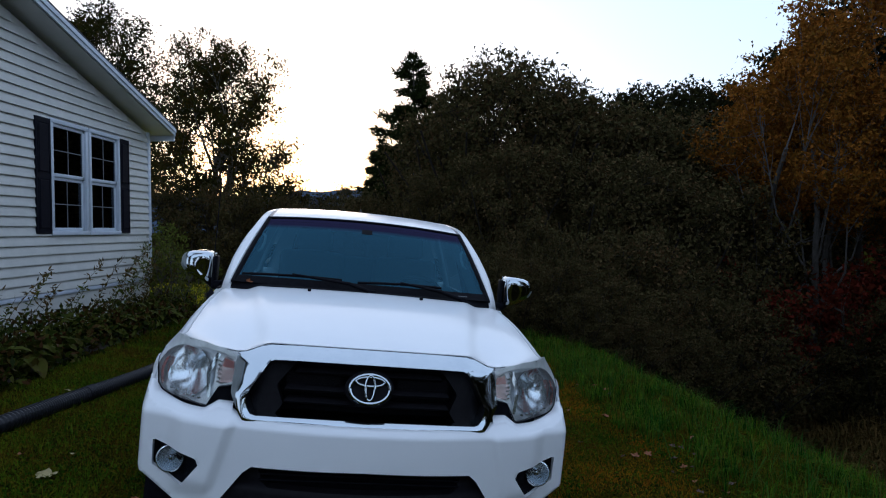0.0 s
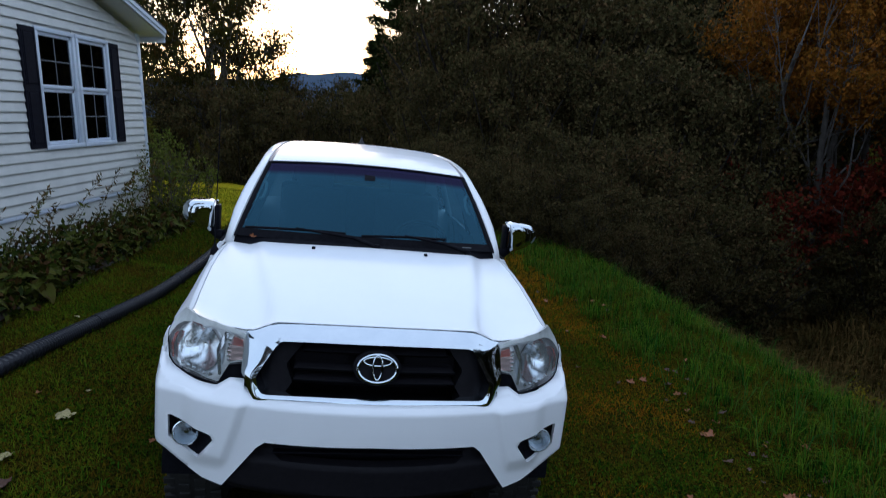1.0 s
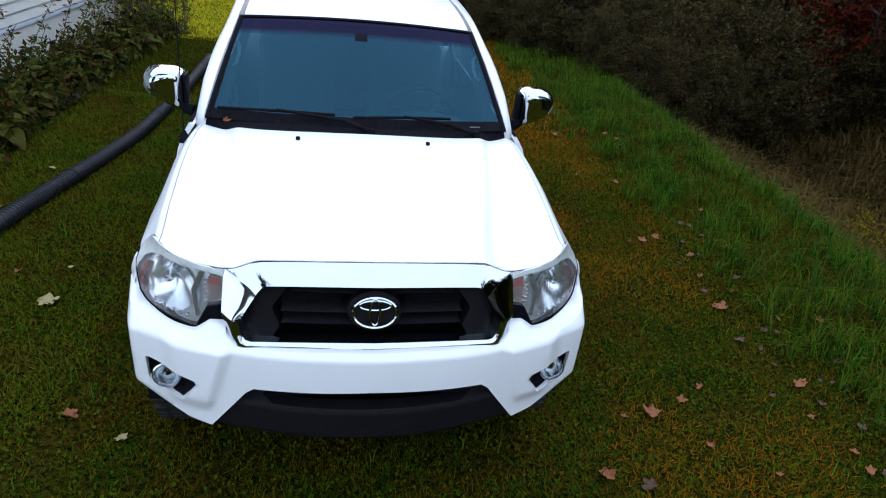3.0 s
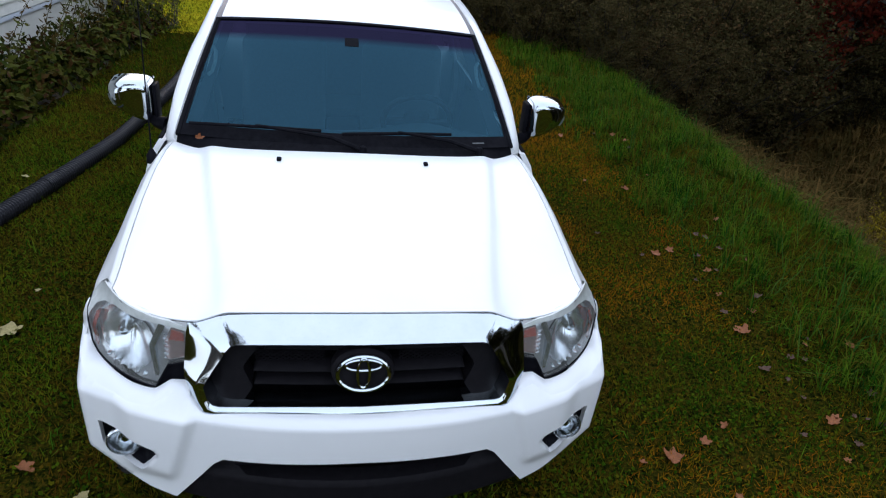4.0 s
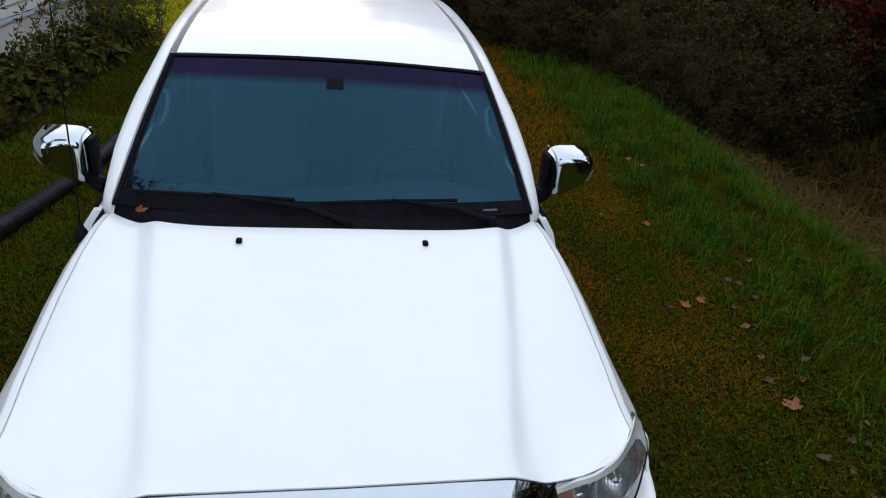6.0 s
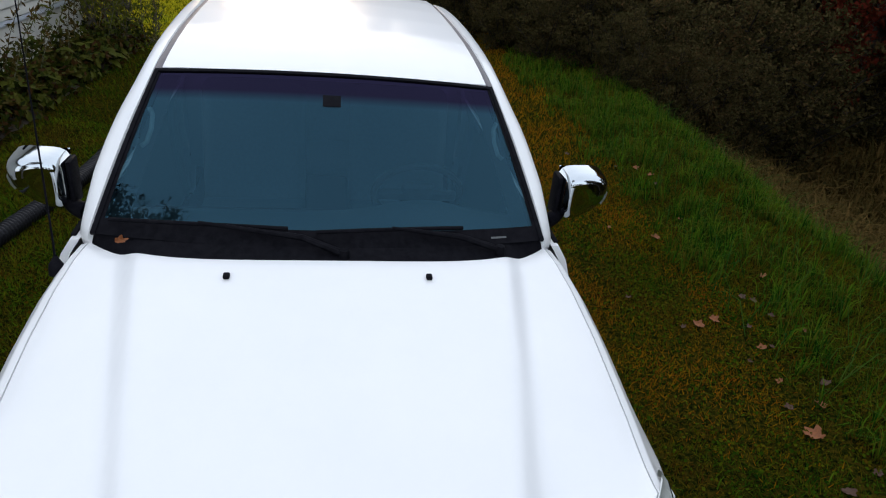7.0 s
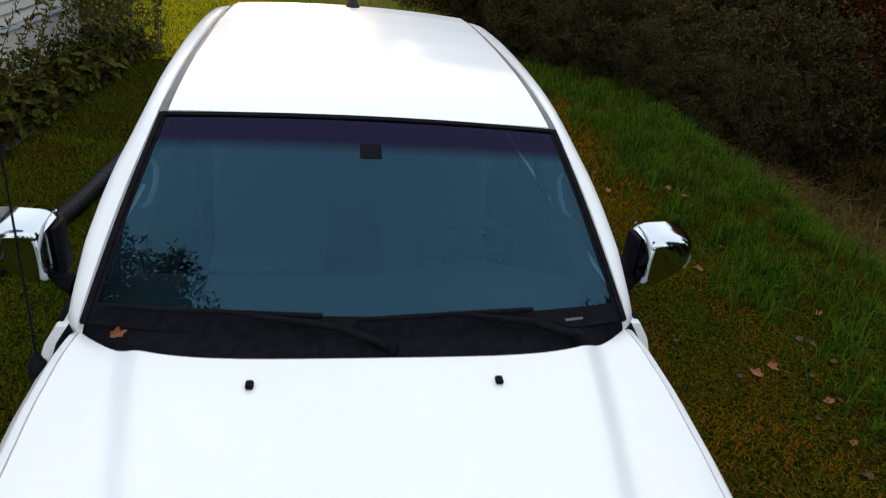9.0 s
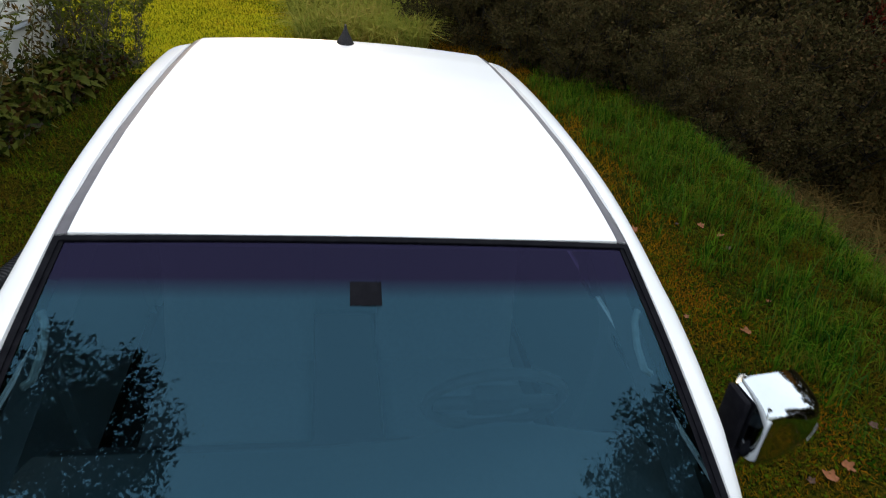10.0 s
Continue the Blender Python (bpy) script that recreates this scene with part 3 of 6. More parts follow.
# fine diamond mesh between the bars
mesh_bits = []
for z in np.arange(1.034, 1.072, 0.0125):
    for x in np.arange(0.13, 0.335, 0.02):
        for s in (-1, 1):
            for dx in (-0.01, 0.01):
                mesh_bits.append(tube([(s * x + dx, grille_y(x, z) + 0.062, z + 0.006), (s * x, grille_y(x, z) + 0.062, z)], 0.0022, 4, False))
                mesh_bits.append(tube([(s * x + dx, grille_y(x, z) + 0.062, z + 0.006), (s * x, grille_y(x, z) + 0.062, z + 0.0125)], 0.0022, 4, False))
part("grille_mesh", joined(*mesh_bits), GREY_PLASTIC, grille, kind="stuff")


def ellipse_ring(a, b, w, y, n=48, cx=0.0, cz=0.0, tall=0.008):
    def at(s, v):
        t, k = 2 * math.pi * s, 2 * math.pi * v
        r = w * math.cos(k) / 2
        return cx + (a + r) * math.cos(t), y - tall * math.sin(k) * 0.9, cz + (b + r) * math.sin(t)
    return sheet(at, n, 8)


badge = part("badge", moved(lathe([(0.0, 0.012), (0.090, 0.010), (0.100, 0.0), (0.100, -0.06)], 40), Matrix.Translation((0, 0.025, 1.045)) @ Matrix.Rotation(radians(76), 4, "X") @ Matrix.Diagonal((1, 0.75, 1, 1))), GREY_PLASTIC, truck, "oval chrome badge on a dark backing")
lean = Matrix.Translation((0, 0.006, 1.047)) @ Matrix.Rotation(radians(-14), 4, "X") @ Matrix.Translation((0, 0, -1.047))
part("outer_ring", moved(ellipse_ring(0.081, 0.058, 0.016, 0.0, cz=1.047), lean), CHROME, badge)
part("inner_ring", moved(ellipse_ring(0.057, 0.018, 0.012, -0.002, cz=1.076, tall=0.006), lean), CHROME, badge)
part("inner_ring", moved(ellipse_ring(0.019, 0.050, 0.012, -0.004, cz=1.051, tall=0.006), lean), CHROME, badge)


def bumper_y(x, z):
    a = abs(x)
    y = -0.06 + 0.14 * (a / 0.72) ** 2.2 + 70 * max(0.0, a - 0.90) ** 2
    y += 1.1 * max(0.0, z - 0.872) ** 1.0 * (1.0 if a < 0.6 else 0.9)
    y += 0.07 * max(0.0, 0.80 - z) ** 1.2
    d = (a - 0.50) * 0.963 + (z - 0.93) * 0.27
    y -= 0.024 * max(0.0, min(1.0, (d + 0.004) / 0.036)) * step(0.55, 0.64, z) * (1 - step(0.86, 0.93, z)) * (1 - step(0.72, 0.8, a))
    return y


bump_half = [(0.0, 0.724), (0.44, 0.716), (0.472, 0.69), (0.612, 0.488), (0.70, 0.508), (0.84, 0.588), (0.938, 0.64), (0.944, 0.95), (0.92, 0.945), (0.885, 0.92), (0.835, 0.898), (0.74, 0.888), (0.662, 0.890), (0.60, 0.922), (0.535, 0.916), (0.497, 0.894), (0.0, 0.894)]
fog_hole = [(0.853, 0.768), (0.850, 0.660), (0.715, 0.605), (0.650, 0.695), (0.662, 0.722), (0.76, 0.745)]
half = panel(bump_half, [fog_hole], 0.0105, bumper_y, 0.035)
part("front_bumper", half, PAINT, truck, "white painted front bumper", smooth=75)
part("front_bumper", mirrored(half), PAINT, truck, "white painted front bumper", smooth=75)
for s in (1, -1):
    flip = (lambda g: g) if s > 0 else mirrored
    grow = [(0.76 + (x - 0.76) * 1.04, 0.686 + (z - 0.686) * 1.04) for x, z in fog_hole]
    bezel = part("fog_lamp", flip(panel(grow, [], 0.012, lambda x, z: bumper_y(x, z) + 0.012 + 0.05 * min(1, math.dist((x, z), nearest(x, z, [fog_hole])) / 0.014), 0.02)), BLACK, truck, "round fog lamp in a black bezel")
    turn = Matrix.Translation((s * 0.772, 0.114, 0.697)) @ Matrix.Rotation(radians(84), 4, "X")
    part("chrome_ring", lathe([(0.054, -0.02), (0.055, 0.010), (0.051, 0.014), (0.048, 0.008), (0.046, -0.02)], 28, turn), REFLECTOR, bezel)
    part("reflector", lathe([(0.046, 0.0), (0.038, -0.02), (0.02, -0.034), (0.0, -0.038)], 28, turn), FOG_BOWL, bezel)
    part("bulb_cap", lathe([(0.015, -0.04), (0.015, -0.012), (0.009, -0.004), (0.0, -0.003)], 14, turn), CHROME, bezel)
    part("lens", lathe([(0.049, 0.004), (0.04, 0.011), (0.02, 0.016), (0.0, 0.017)], 28, turn), FOG_LENS, bezel)

# ledge between bumper and headlamp, and the fender's nose beside the lamp
LEDGE_OUT = [(0.54, 0.916), (0.60, 0.922), (0.662, 0.890), (0.74, 0.888), (0.835, 0.898), (0.885, 0.92), (0.92, 0.945), (0.942, 0.95)]
LEDGE_IN = [(0.545, 0.938), (0.605, 0.942), (0.658, 0.906), (0.74, 0.911), (0.835, 0.927), (0.868, 0.934), (0.896, 0.957), (0.938, 0.975)]


def ledge(u, v):
    k = u * (len(LEDGE_OUT) - 1)
    i = min(int(k), len(LEDGE_OUT) - 2)
    f = k - i
    o = [LEDGE_OUT[i][j] + (LEDGE_OUT[i + 1][j] - LEDGE_OUT[i][j]) * f for j in (0, 1)]
    n = [LEDGE_IN[i][j] + (LEDGE_IN[i + 1][j] - LEDGE_IN[i][j]) * f for j in (0, 1)]
    yo, yi = bumper_y(*o), nose_y(*n)
    return o[0] + (n[0] - o[0]) * v, yo + (yi - yo) * v, o[1] + (n[1] - o[1]) * v + 0.006 * math.sin(math.pi * v)


def nose_y(x, z):
    a = abs(x)
    return lamp_y(min(a, 0.90), z) - 0.004 + 1.6 * max(0.0, a - 0.90)


nose = [(0.9055, 1.062), (0.903, 1.015), (0.892, 0.955), (0.936, 0.965), (0.934, 1.01), (0.916, 1.062)]
for s in (1, -1):
    flip = (lambda g: g) if s > 0 else mirrored
    part("bumper_ledge", flip(sheet(ledge, 36, 6)), PAINT, truck, smooth=60)
    part("fender_nose", flip(panel(nose, [], 0.008, nose_y, 0.03)), PAINT, truck, smooth=60)

# black lower grille and valance
valance = [(-0.608, 0.50), (-0.57, 0.472), (-0.40, 0.466), (0.40, 0.466), (0.57, 0.472), (0.608, 0.50), (0.475, 0.684), (0.44, 0.72), (-0.44, 0.72), (-0.475, 0.684)]
mouth = [(-0.425, 0.712), (0.425, 0.712), (0.40, 0.645), (0.37, 0.632), (-0.37, 0.632), (-0.40, 0.645)]
lower = part("lower_valance", panel(valance, [mouth], 0.012, lambda x, z: -0.055 + 0.12 * (abs(x) / 0.6) ** 2 + 0.05 * step(0.62, 0.66, z) + 0.9 * max(0, 0.50 - z), 0.06), GREY_PLASTIC, truck, "textured dark plastic lower valance", smooth=40)
part("intake", panel([(-0.46, 0.60), (0.46, 0.60), (0.46, 0.74), (-0.46, 0.74)], [], 0.06, lambda x, z: 0.10, 0.0), BLACK, lower)
for z in (0.652, 0.676, 0.698):
    part("intake_slat", box(0, 0.045, z, 0.82, 0.03, 0.006, 0.002), BLACK, lower)

# headlamps
lamp_out = [(0.545, 1.116), (0.60, 1.142), (0.68, 1.162), (0.75, 1.166), (0.795, 1.166), (0.830, 1.168), (0.862, 1.133), (0.893, 1.095), (0.906, 1.055), (0.902, 1.015), (0.890, 0.955), (0.865, 0.937), (0.835, 0.931), (0.74, 0.922), (0.655, 0.910), (0.612, 0.990), (0.550, 1.0)]
for s in (1, -1):
    flip = (lambda g: g) if s > 0 else mirrored
    lamp = part("headlamp", flip(panel([(0.72 + (x - 0.72) * 1.015, 1.04 + (z - 1.04) * 1.015) for x, z in lamp_out], [], 0.02, lambda x, z: lamp_y(x, z) + 0.14 - 0.3 * max(0, 0.65 - abs(x)), 0.0)), GREY_PLASTIC, truck, "clear headlamp with chrome reflector")
    # silvered bezel round a deep fluted bowl, with a shielded bulb and a row of small prisms below
    cx, cz, cr = 0.760, 1.034, 0.104
    rim = [(cx + cr * math.cos(0.2618 * k), cz + cr * math.sin(0.2618 * k)) for k in range(24)]
    part("bezel", flip(panel(lamp_out, [rim], 0.008, lambda x, z: lamp_y(x, z) + 0.026 + 0.02 * math.exp(-((math.dist((x, z), (cx, cz)) - cr) / 0.012) ** 2), 0.0)), BEZEL, lamp, smooth=60)

    def bowl(u, v):
        a, r = 2 * math.pi * u, cr * (1 - v)
        x, z = cx + r * math.cos(a), cz + r * math.sin(a)
        return x, lamp_y(cx, cz) + (lamp_y(x, z) - lamp_y(cx, cz)) * (1 - v) + 0.034 + 0.075 * (1 - (1 - v) ** 2) + 0.0022 * abs(math.sin(x * 300)) * (1 - v) ** 0.5, z
    part("reflector", flip(sheet(bowl, 96, 14, True)), REFLECTOR, lamp, smooth=25)
    part("bulb_shield", flip(moved(lathe([(0.020, -0.08), (0.020, 0.0), (0.014, 0.012), (0.0, 0.016)], 18), Matrix.Translation((cx + 0.004, lamp_y(cx, cz) + 0.06, cz + 0.012)) @ Matrix.Rotation(radians(90), 4, "X"))), CHROME, lamp)
    for k in range(6):
        px = 0.69 + 0.026 * k
        part("prism", flip(moved(box(0, 0, 0, 0.015, 0.02, 0.009, 0.002, 1), Matrix.Translation((px, lamp_y(px, 0.945) + 0.02, 0.938 + 0.003 * k)))), REFLECTOR, lamp, smooth=0)
    edge = [(x, lamp_y(x, z) - 0.001, z) for x, z in lamp_out]
    edge = [tuple(p + (q - p) * k / 4 for p, q in zip(e, f)) for e, f in zip(edge, edge[1:] + edge[:1]) for k in range(4)]
    edge = [(x, lamp_y(x, z) - 0.001, z) for x, _, z in edge]
    edge = [e for e in edge if e[2] < 1.10]
    part("seal", flip(tube(edge, 0.0030, 6, False)), BLACK, lamp)
    part("turn_lamp", flip(panel([(0.558, 1.095), (0.60, 1.112), (0.626, 1.05), (0.610, 1.0), (0.558, 1.012)], [], 0.01, lambda x, z: lamp_y(x, z) + 0.014 + 0.0012 * math.sin(z * 260), 0.02)), TURN_BACK, lamp, "pale pink turn lamp")
    part("red_filter", flip(panel([(0.562, 1.092), (0.598, 1.106), (0.606, 1.072), (0.562, 1.066)], [], 0.008, lambda x, z: lamp_y(x, z) + 0.010, 0.006)), AMBER, lamp, "red-amber turn lamp filter")
    for k in range(6):
        pz = 1.094 - 0.017 * k
        part("prism", flip(moved(box(0, 0, 0, 0.018, 0.02, 0.009, 0.002, 1), Matrix.Translation((0.616, lamp_y(0.616, pz) + 0.014, pz)) @ Matrix.Rotation(radians(-18), 4, "Y"))), REFLECTOR, lamp, smooth=0)
    part("side_marker", flip(panel([(0.852, 1.072), (0.872, 1.058), (0.887, 1.01), (0.878, 0.958), (0.865, 0.955), (0.872, 1.01)], [], 0.006, lambda x, z: lamp_y(x, z) + 0.008, 0.02)), AMBER, lamp, "amber side marker")
    part("divider", flip(panel([(0.616, 1.120), (0.636, 1.126), (0.670, 1.05), (0.656, 0.935), (0.643, 0.945), (0.652, 1.045)], [], 0.008, lambda x, z: lamp_y(x, z) + 0.012, 0.03)), CHROME, lamp)
    part("lens", flip(panel(lamp_out, [], 0.012, lamp_y, 0.0)), LENS, lamp)
    band = [(0.545, 1.119), (0.60, 1.146), (0.68, 1.166), (0.75, 1.170), (0.795, 1.170), (0.830, 1.172), (0.863, 1.135), (0.894, 1.095), (0.908, 1.055), (0.904, 1.03), (0.892, 1.054), (0.868, 1.088), (0.834, 1.115), (0.785, 1.135), (0.68, 1.144), (0.62, 1.134), (0.548, 1.108)]
    part("upper_edge", flip(panel(band, [], 0.007, lambda x, z: lamp_y(x, z) - 0.003, 0.008)), HAZY, lamp, "milky hazed upper lens edge")
    part("lamp_gap_cover", flip(panel([(0.548, 1.002), (0.612, 0.990), (0.652, 0.908), (0.60, 0.930), (0.535, 0.930)], [], 0.01, lambda x, z: lamp_y(x, z) + 0.012, 0.04)), BLACK, truck)

# windscreen, seals, cowl, roof
def screen(s, v):
    u = 2 * s - 1
    a = abs(u)
    xb, yb, zb = 0.774 * u, 1.250 + 0.095 * a ** 2.2, 1.335 - 0.008 * a * a
    xt, yt, zt = 0.650 * u, 1.885 + 0.037 * a ** 2, 1.752 - 0.029 * a * a
    k = 0.014 * math.sin(math.pi * v)
    return xb + (xt - xb) * v, yb + (yt - yb) * v - k * 0.6, zb + (zt - zb) * v + k


def on_screen(u0, u1, v0, v1, lift=0.004, nu=30, nv=6):
    def at(s, t):
        p = screen(u0 + (u1 - u0) * s, v0 + (v1 - v0) * t)
        return p[0], p[1] - 0.6 * lift, p[2] + 0.8 * lift
    return sheet(at, nu, nv)


glass = part("windscreen", on_screen(0.0, 1.0, 0.0, 0.845, 0.0, 40, 24), GLASS, truck, "blue-tinted windscreen, mirrored sky blue put into its gloss")
glass.visible_shadow = False
band = part("shade_band", on_screen(0.0, 1.0, 0.845, 1.0, 0.0, 40, 6), GLASS, truck, "dark shade band along the top of the windscreen")
band.visible_shadow = False
part("windscreen_seal", joined(rimmed(on_screen(0.0, 0.011, 0.0, 1.0, 0.006, 2, 24), (0, 0.006, -0.012)), rimmed(on_screen(0.989, 1.0, 0.0, 1.0, 0.006, 2, 24), (0, 0.006, -0.012)), rimmed(on_screen(0.0, 1.0, 0.982, 1.0, 0.006, 30, 2), (0, 0.006, -0.012))), BLACK, truck)
part("screen_border", joined(on_screen(0.011, 0.989, 0.0, 0.083, 0.002, 40, 3), on_screen(0.011, 0.019, 0.08, 0.98, 0.002, 2, 24), on_screen(0.981, 0.989, 0.08, 0.98, 0.002, 2, 24)), BLACK, truck)


def cowl(s, v):
    u = 2 * s - 1
    p, q = hood_point(0.5 + 0.5 * u, 1.0), screen(s, 0.03)
    return p[0] + (q[0] - p[0]) * v, p[1] - 0.01 + (q[1] - p[1] + 0.02) * v, p[2] - 0.032 + (q[2] - p[2] + 0.03) * v


part("cowl_panel", sheet(cowl, 40, 6), BLACK, truck)


ROOF_LINE = [(1.85, 1.742), (1.95, 1.766), (2.05, 1.784), (2.2, 1.804), (2.4, 1.822), (2.7, 1.834), (3.0, 1.838), (3.3, 1.834), (3.5, 1.822), (3.65, 1.80)]


def roof_z(x, y):
    return curve_at(ROOF_LINE, y) - 0.026 * (x / 0.61) ** 2


def roof_pt(s, v):
    u = 2 * s - 1
    x = 0.624 * u
    y0 = 1.889 + 0.035 * u * u
    y1 = 3.63 - 0.04 * u * u
    y = y0 + (y1 - y0) * v
    x *= 1 - 0.083 * (y - 1.92) / 1.65
    return x, y, roof_z(x, y) - 0.03 * max(0, (v - 0.95) / 0.05) ** 2


part("roof", rimmed(sheet(roof_pt, 30, 50), (0, 0, -0.03)), PAINT, truck, "white painted roof")
for s in (1, -1):
    flip = (lambda g: g) if s > 0 else mirrored

    def ditch(u, v):
        y = 1.925 + 1.67 * v
        x = 0.620 - 0.052 * (y - 1.92) / 1.65 + 0.034 * u
        return x, y, roof_z(0.61, y) - 0.010 + 0.004 * math.sin(math.pi * u)
    part("roof_moulding", flip(sheet(ditch, 4, 40)), MOULDING, truck, "black roof ditch moulding")

    INNER = [(0.0, (0.780, 1.36, 1.27)), (0.03, (0.785, 1.335, 1.318)), (0.15, (0.728, 1.64, 1.540)), (0.30, (0.652, 1.925, 1.732)), (0.34, (0.651, 2.02, 1.754)), (0.42, (0.645, 2.25, 1.784)), (0.6, (0.629, 2.75, 1.811)), (0.75, (0.615, 3.2, 1.811)), (0.88, (0.604, 3.55, 1.788)), (1.0, (0.70, 3.68, 1.52))]
    OUTER = [(0.0, (0.828, 1.43, 1.235)), (0.03, (0.838, 1.425, 1.287)), (0.15, (0.800, 1.745, 1.520)), (0.30, (0.720, 2.03, 1.668)), (0.34, (0.716, 2.10, 1.690)), (0.42, (0.716, 2.3, 1.715)), (0.6, (0.720, 2.75, 1.735)), (0.75, (0.720, 3.2, 1.732)), (0.88, (0.716, 3.48, 1.712)), (1.0, (0.80, 3.58, 1.48))]

    def rail(u, v):
        i, o = ([sum(curve_at([(t, p[k]) for t, p in side], v + d * min(1.0, v * 8, (1 - v) * 8)) for d in (-0.06, -0.03, 0.0, 0.03, 0.06)) / 5 for k in range(3)] for side in (INNER, OUTER))
        b = math.sin(math.pi * u) * 0.018 * min(1.0, 0.2 + v * 8)
        return i[0] + (o[0] - i[0]) * u + b, i[1] + (o[1] - i[1]) * u - b * 0.3 * (1 - v), i[2] + (o[2] - i[2]) * u + b * 0.9
    part("roof_rail", flip(rimmed(sheet(rail, 8, 80), (-0.01, 0, -0.02))), PAINT, truck, "white windscreen pillar and roof side rail", smooth=50)

# doors, side glass, cab back
SIDE = [(0.864, 1.268), (0.905, 1.205), (0.938, 1.10), (0.944, 0.98), (0.938, 0.85), (0.912, 0.65), (0.88, 0.50)]


def flank(y0, y1, top=1.285):
    def at(s, v):
        y = y0 + (y1 - y0) * s
        k = v * (len(SIDE) - 1)
        i = min(int(k), len(SIDE) - 2)
        f = k - i
        x, z = (SIDE[i][j] + (SIDE[i + 1][j] - SIDE[i][j]) * f for j in (0, 1))
        z = max(z * (top / 1.285) if z > 1.1 else z, sill(y))
        return x, y, z
    return rimmed(sheet(at, max(6, int((y1 - y0) * 24)), 20, True), (-0.03, 0, 0))


def top_edge(y):
    if y < 2.03:
        k = (y - 1.43) / 0.6
        return 0.874 - 0.156 * k, 1.295 + 0.373 * k
    return curve_at([(2.03, 0.718), (2.75, 0.720), (3.5, 0.716)], y), curve_at([(2.03, 1.668), (2.1, 1.690), (2.75, 1.735), (3.5, 1.71)], y)


def side_pane(y0, y1, inset=0.0):
    def at(s, v):
        y = y0 + (y1 - y0) * s
        tx, tz = top_edge(y)
        return 0.856 + (tx - 0.856) * v - inset, y, 1.262 + (tz - 1.262) * v
    return sheet(at, 16, 6, True)


for s in (1, -1):
    flip = (lambda g: g) if s > 0 else mirrored
    for nm, y0, y1, g0, g1 in (("front_door", 1.41, 2.435, 1.49, 2.40), ("rear_door", 2.442, 3.40, 2.50, 3.30)):
        door = part(nm, flip(flank(y0, y1)), PAINT, truck, smooth=50)
        w = part("door_glass", flip(side_pane(g0, g1, 0.012)), SIDE_GLASS, door)
        w.visible_shadow = False
        part("door_handle", flip(box(0.945, y1 - 0.14, 1.10, 0.03, 0.2, 0.035, 0.01)), CHROME, door)
        part("belt_moulding", flip(box(0.860, (y0 + y1) / 2, 1.266, 0.018, y1 - y0 - 0.05, 0.02, 0.004)), BLACK, door)
    for y0, y1 in ((2.39, 2.51), (3.29, 3.50)):
        part("door_pillar", flip(rimmed(side_pane(y0, y1, 0.004), (-0.03, 0, 0))), BLACK if y0 < 3 else PAINT, truck)
    part("cab_corner", flip(flank(3.407, 3.68)), PAINT, truck, smooth=50)
    part("rocker_panel", flip(box(0.86, 2.42, 0.47, 0.08, 2.1, 0.1, 0.02)), GREY_PLASTIC, truck)
    part("bed_side", flip(flank(3.70, 5.12, 1.30)), PAINT, truck, smooth=50)
    part("bed_rail_cap", flip(box(0.845, 4.41, 1.305, 0.09, 1.42, 0.03, 0.01)), BLACK, truck)
    part("bed_inner_wall", flip(box(0.80, 4.41, 1.02, 0.02, 1.40, 0.56)), LINER, truck, smooth=0)
    part("tail_lamp", flip(box(0.88, 5.10, 1.08, 0.1, 0.06, 0.34, 0.02)), material("tail_lens", (0.35, 0.01, 0.01), 0.15) if s > 0 else bpy.data.materials["tail_lens"], truck, "red tail lamp")
back = panel([(-0.80, 1.26), (0.80, 1.26), (0.72, 1.52), (0.65, 1.71), (0.55, 1.745), (-0.55, 1.745), (-0.65, 1.71), (-0.72, 1.52)], [[(-0.60, 1.34), (0.60, 1.34), (0.54, 1.66), (-0.54, 1.66)]], 0.03, lambda x, z: -3.68 + 0.17 * (z - 1.26), 0.03)
turn_back = Matrix.Rotation(math.pi, 4, "Z")
part("cab_back", moved(back, turn_back), PAINT, truck)
part("rear_window", moved(panel([(-0.61, 1.33), (0.61, 1.33), (0.55, 1.67), (-0.55, 1.67)], [], 0.1, lambda x, z: -3.668 + 0.17 * (z - 1.26), 0), turn_back), SIDE_GLASS, truck)
part("cab_back_lower", box(0, 3.67, 0.95, 1.76, 0.03, 0.66, 0.005), PAINT, truck)
part("bed_front_wall", box(0, 3.72, 1.02, 1.62, 0.03, 0.56, 0.005), LINER, truck)
bed = part("bed_floor", joined(box(0, 4.41, 0.745, 1.62, 1.42, 0.03), *[box(-0.7 + 0.14 * k, 4.41, 0.765, 0.06, 1.40, 0.018, 0.005) for k in range(11)]), LINER, truck)
gate = part("tailgate", box(0, 5.12, 1.0, 1.56, 0.06, 0.58, 0.015), PAINT, truck)
part("gate_handle", box(0, 5.155, 1.17, 0.3, 0.02, 0.07, 0.008), BLACK, gate)
part("rear_bumper", box(0, 5.20, 0.62, 1.72, 0.16, 0.2, 0.03), CHROME, truck)
part("underbody", joined(box(0, 2.6, 0.44, 1.3, 4.6, 0.16, 0.03), box(0, 0.55, 0.62, 1.3, 0.7, 0.5, 0.05), box(0, 0.72, 0.95, 1.2, 0.9, 0.3, 0.02)), BLACK, truck)

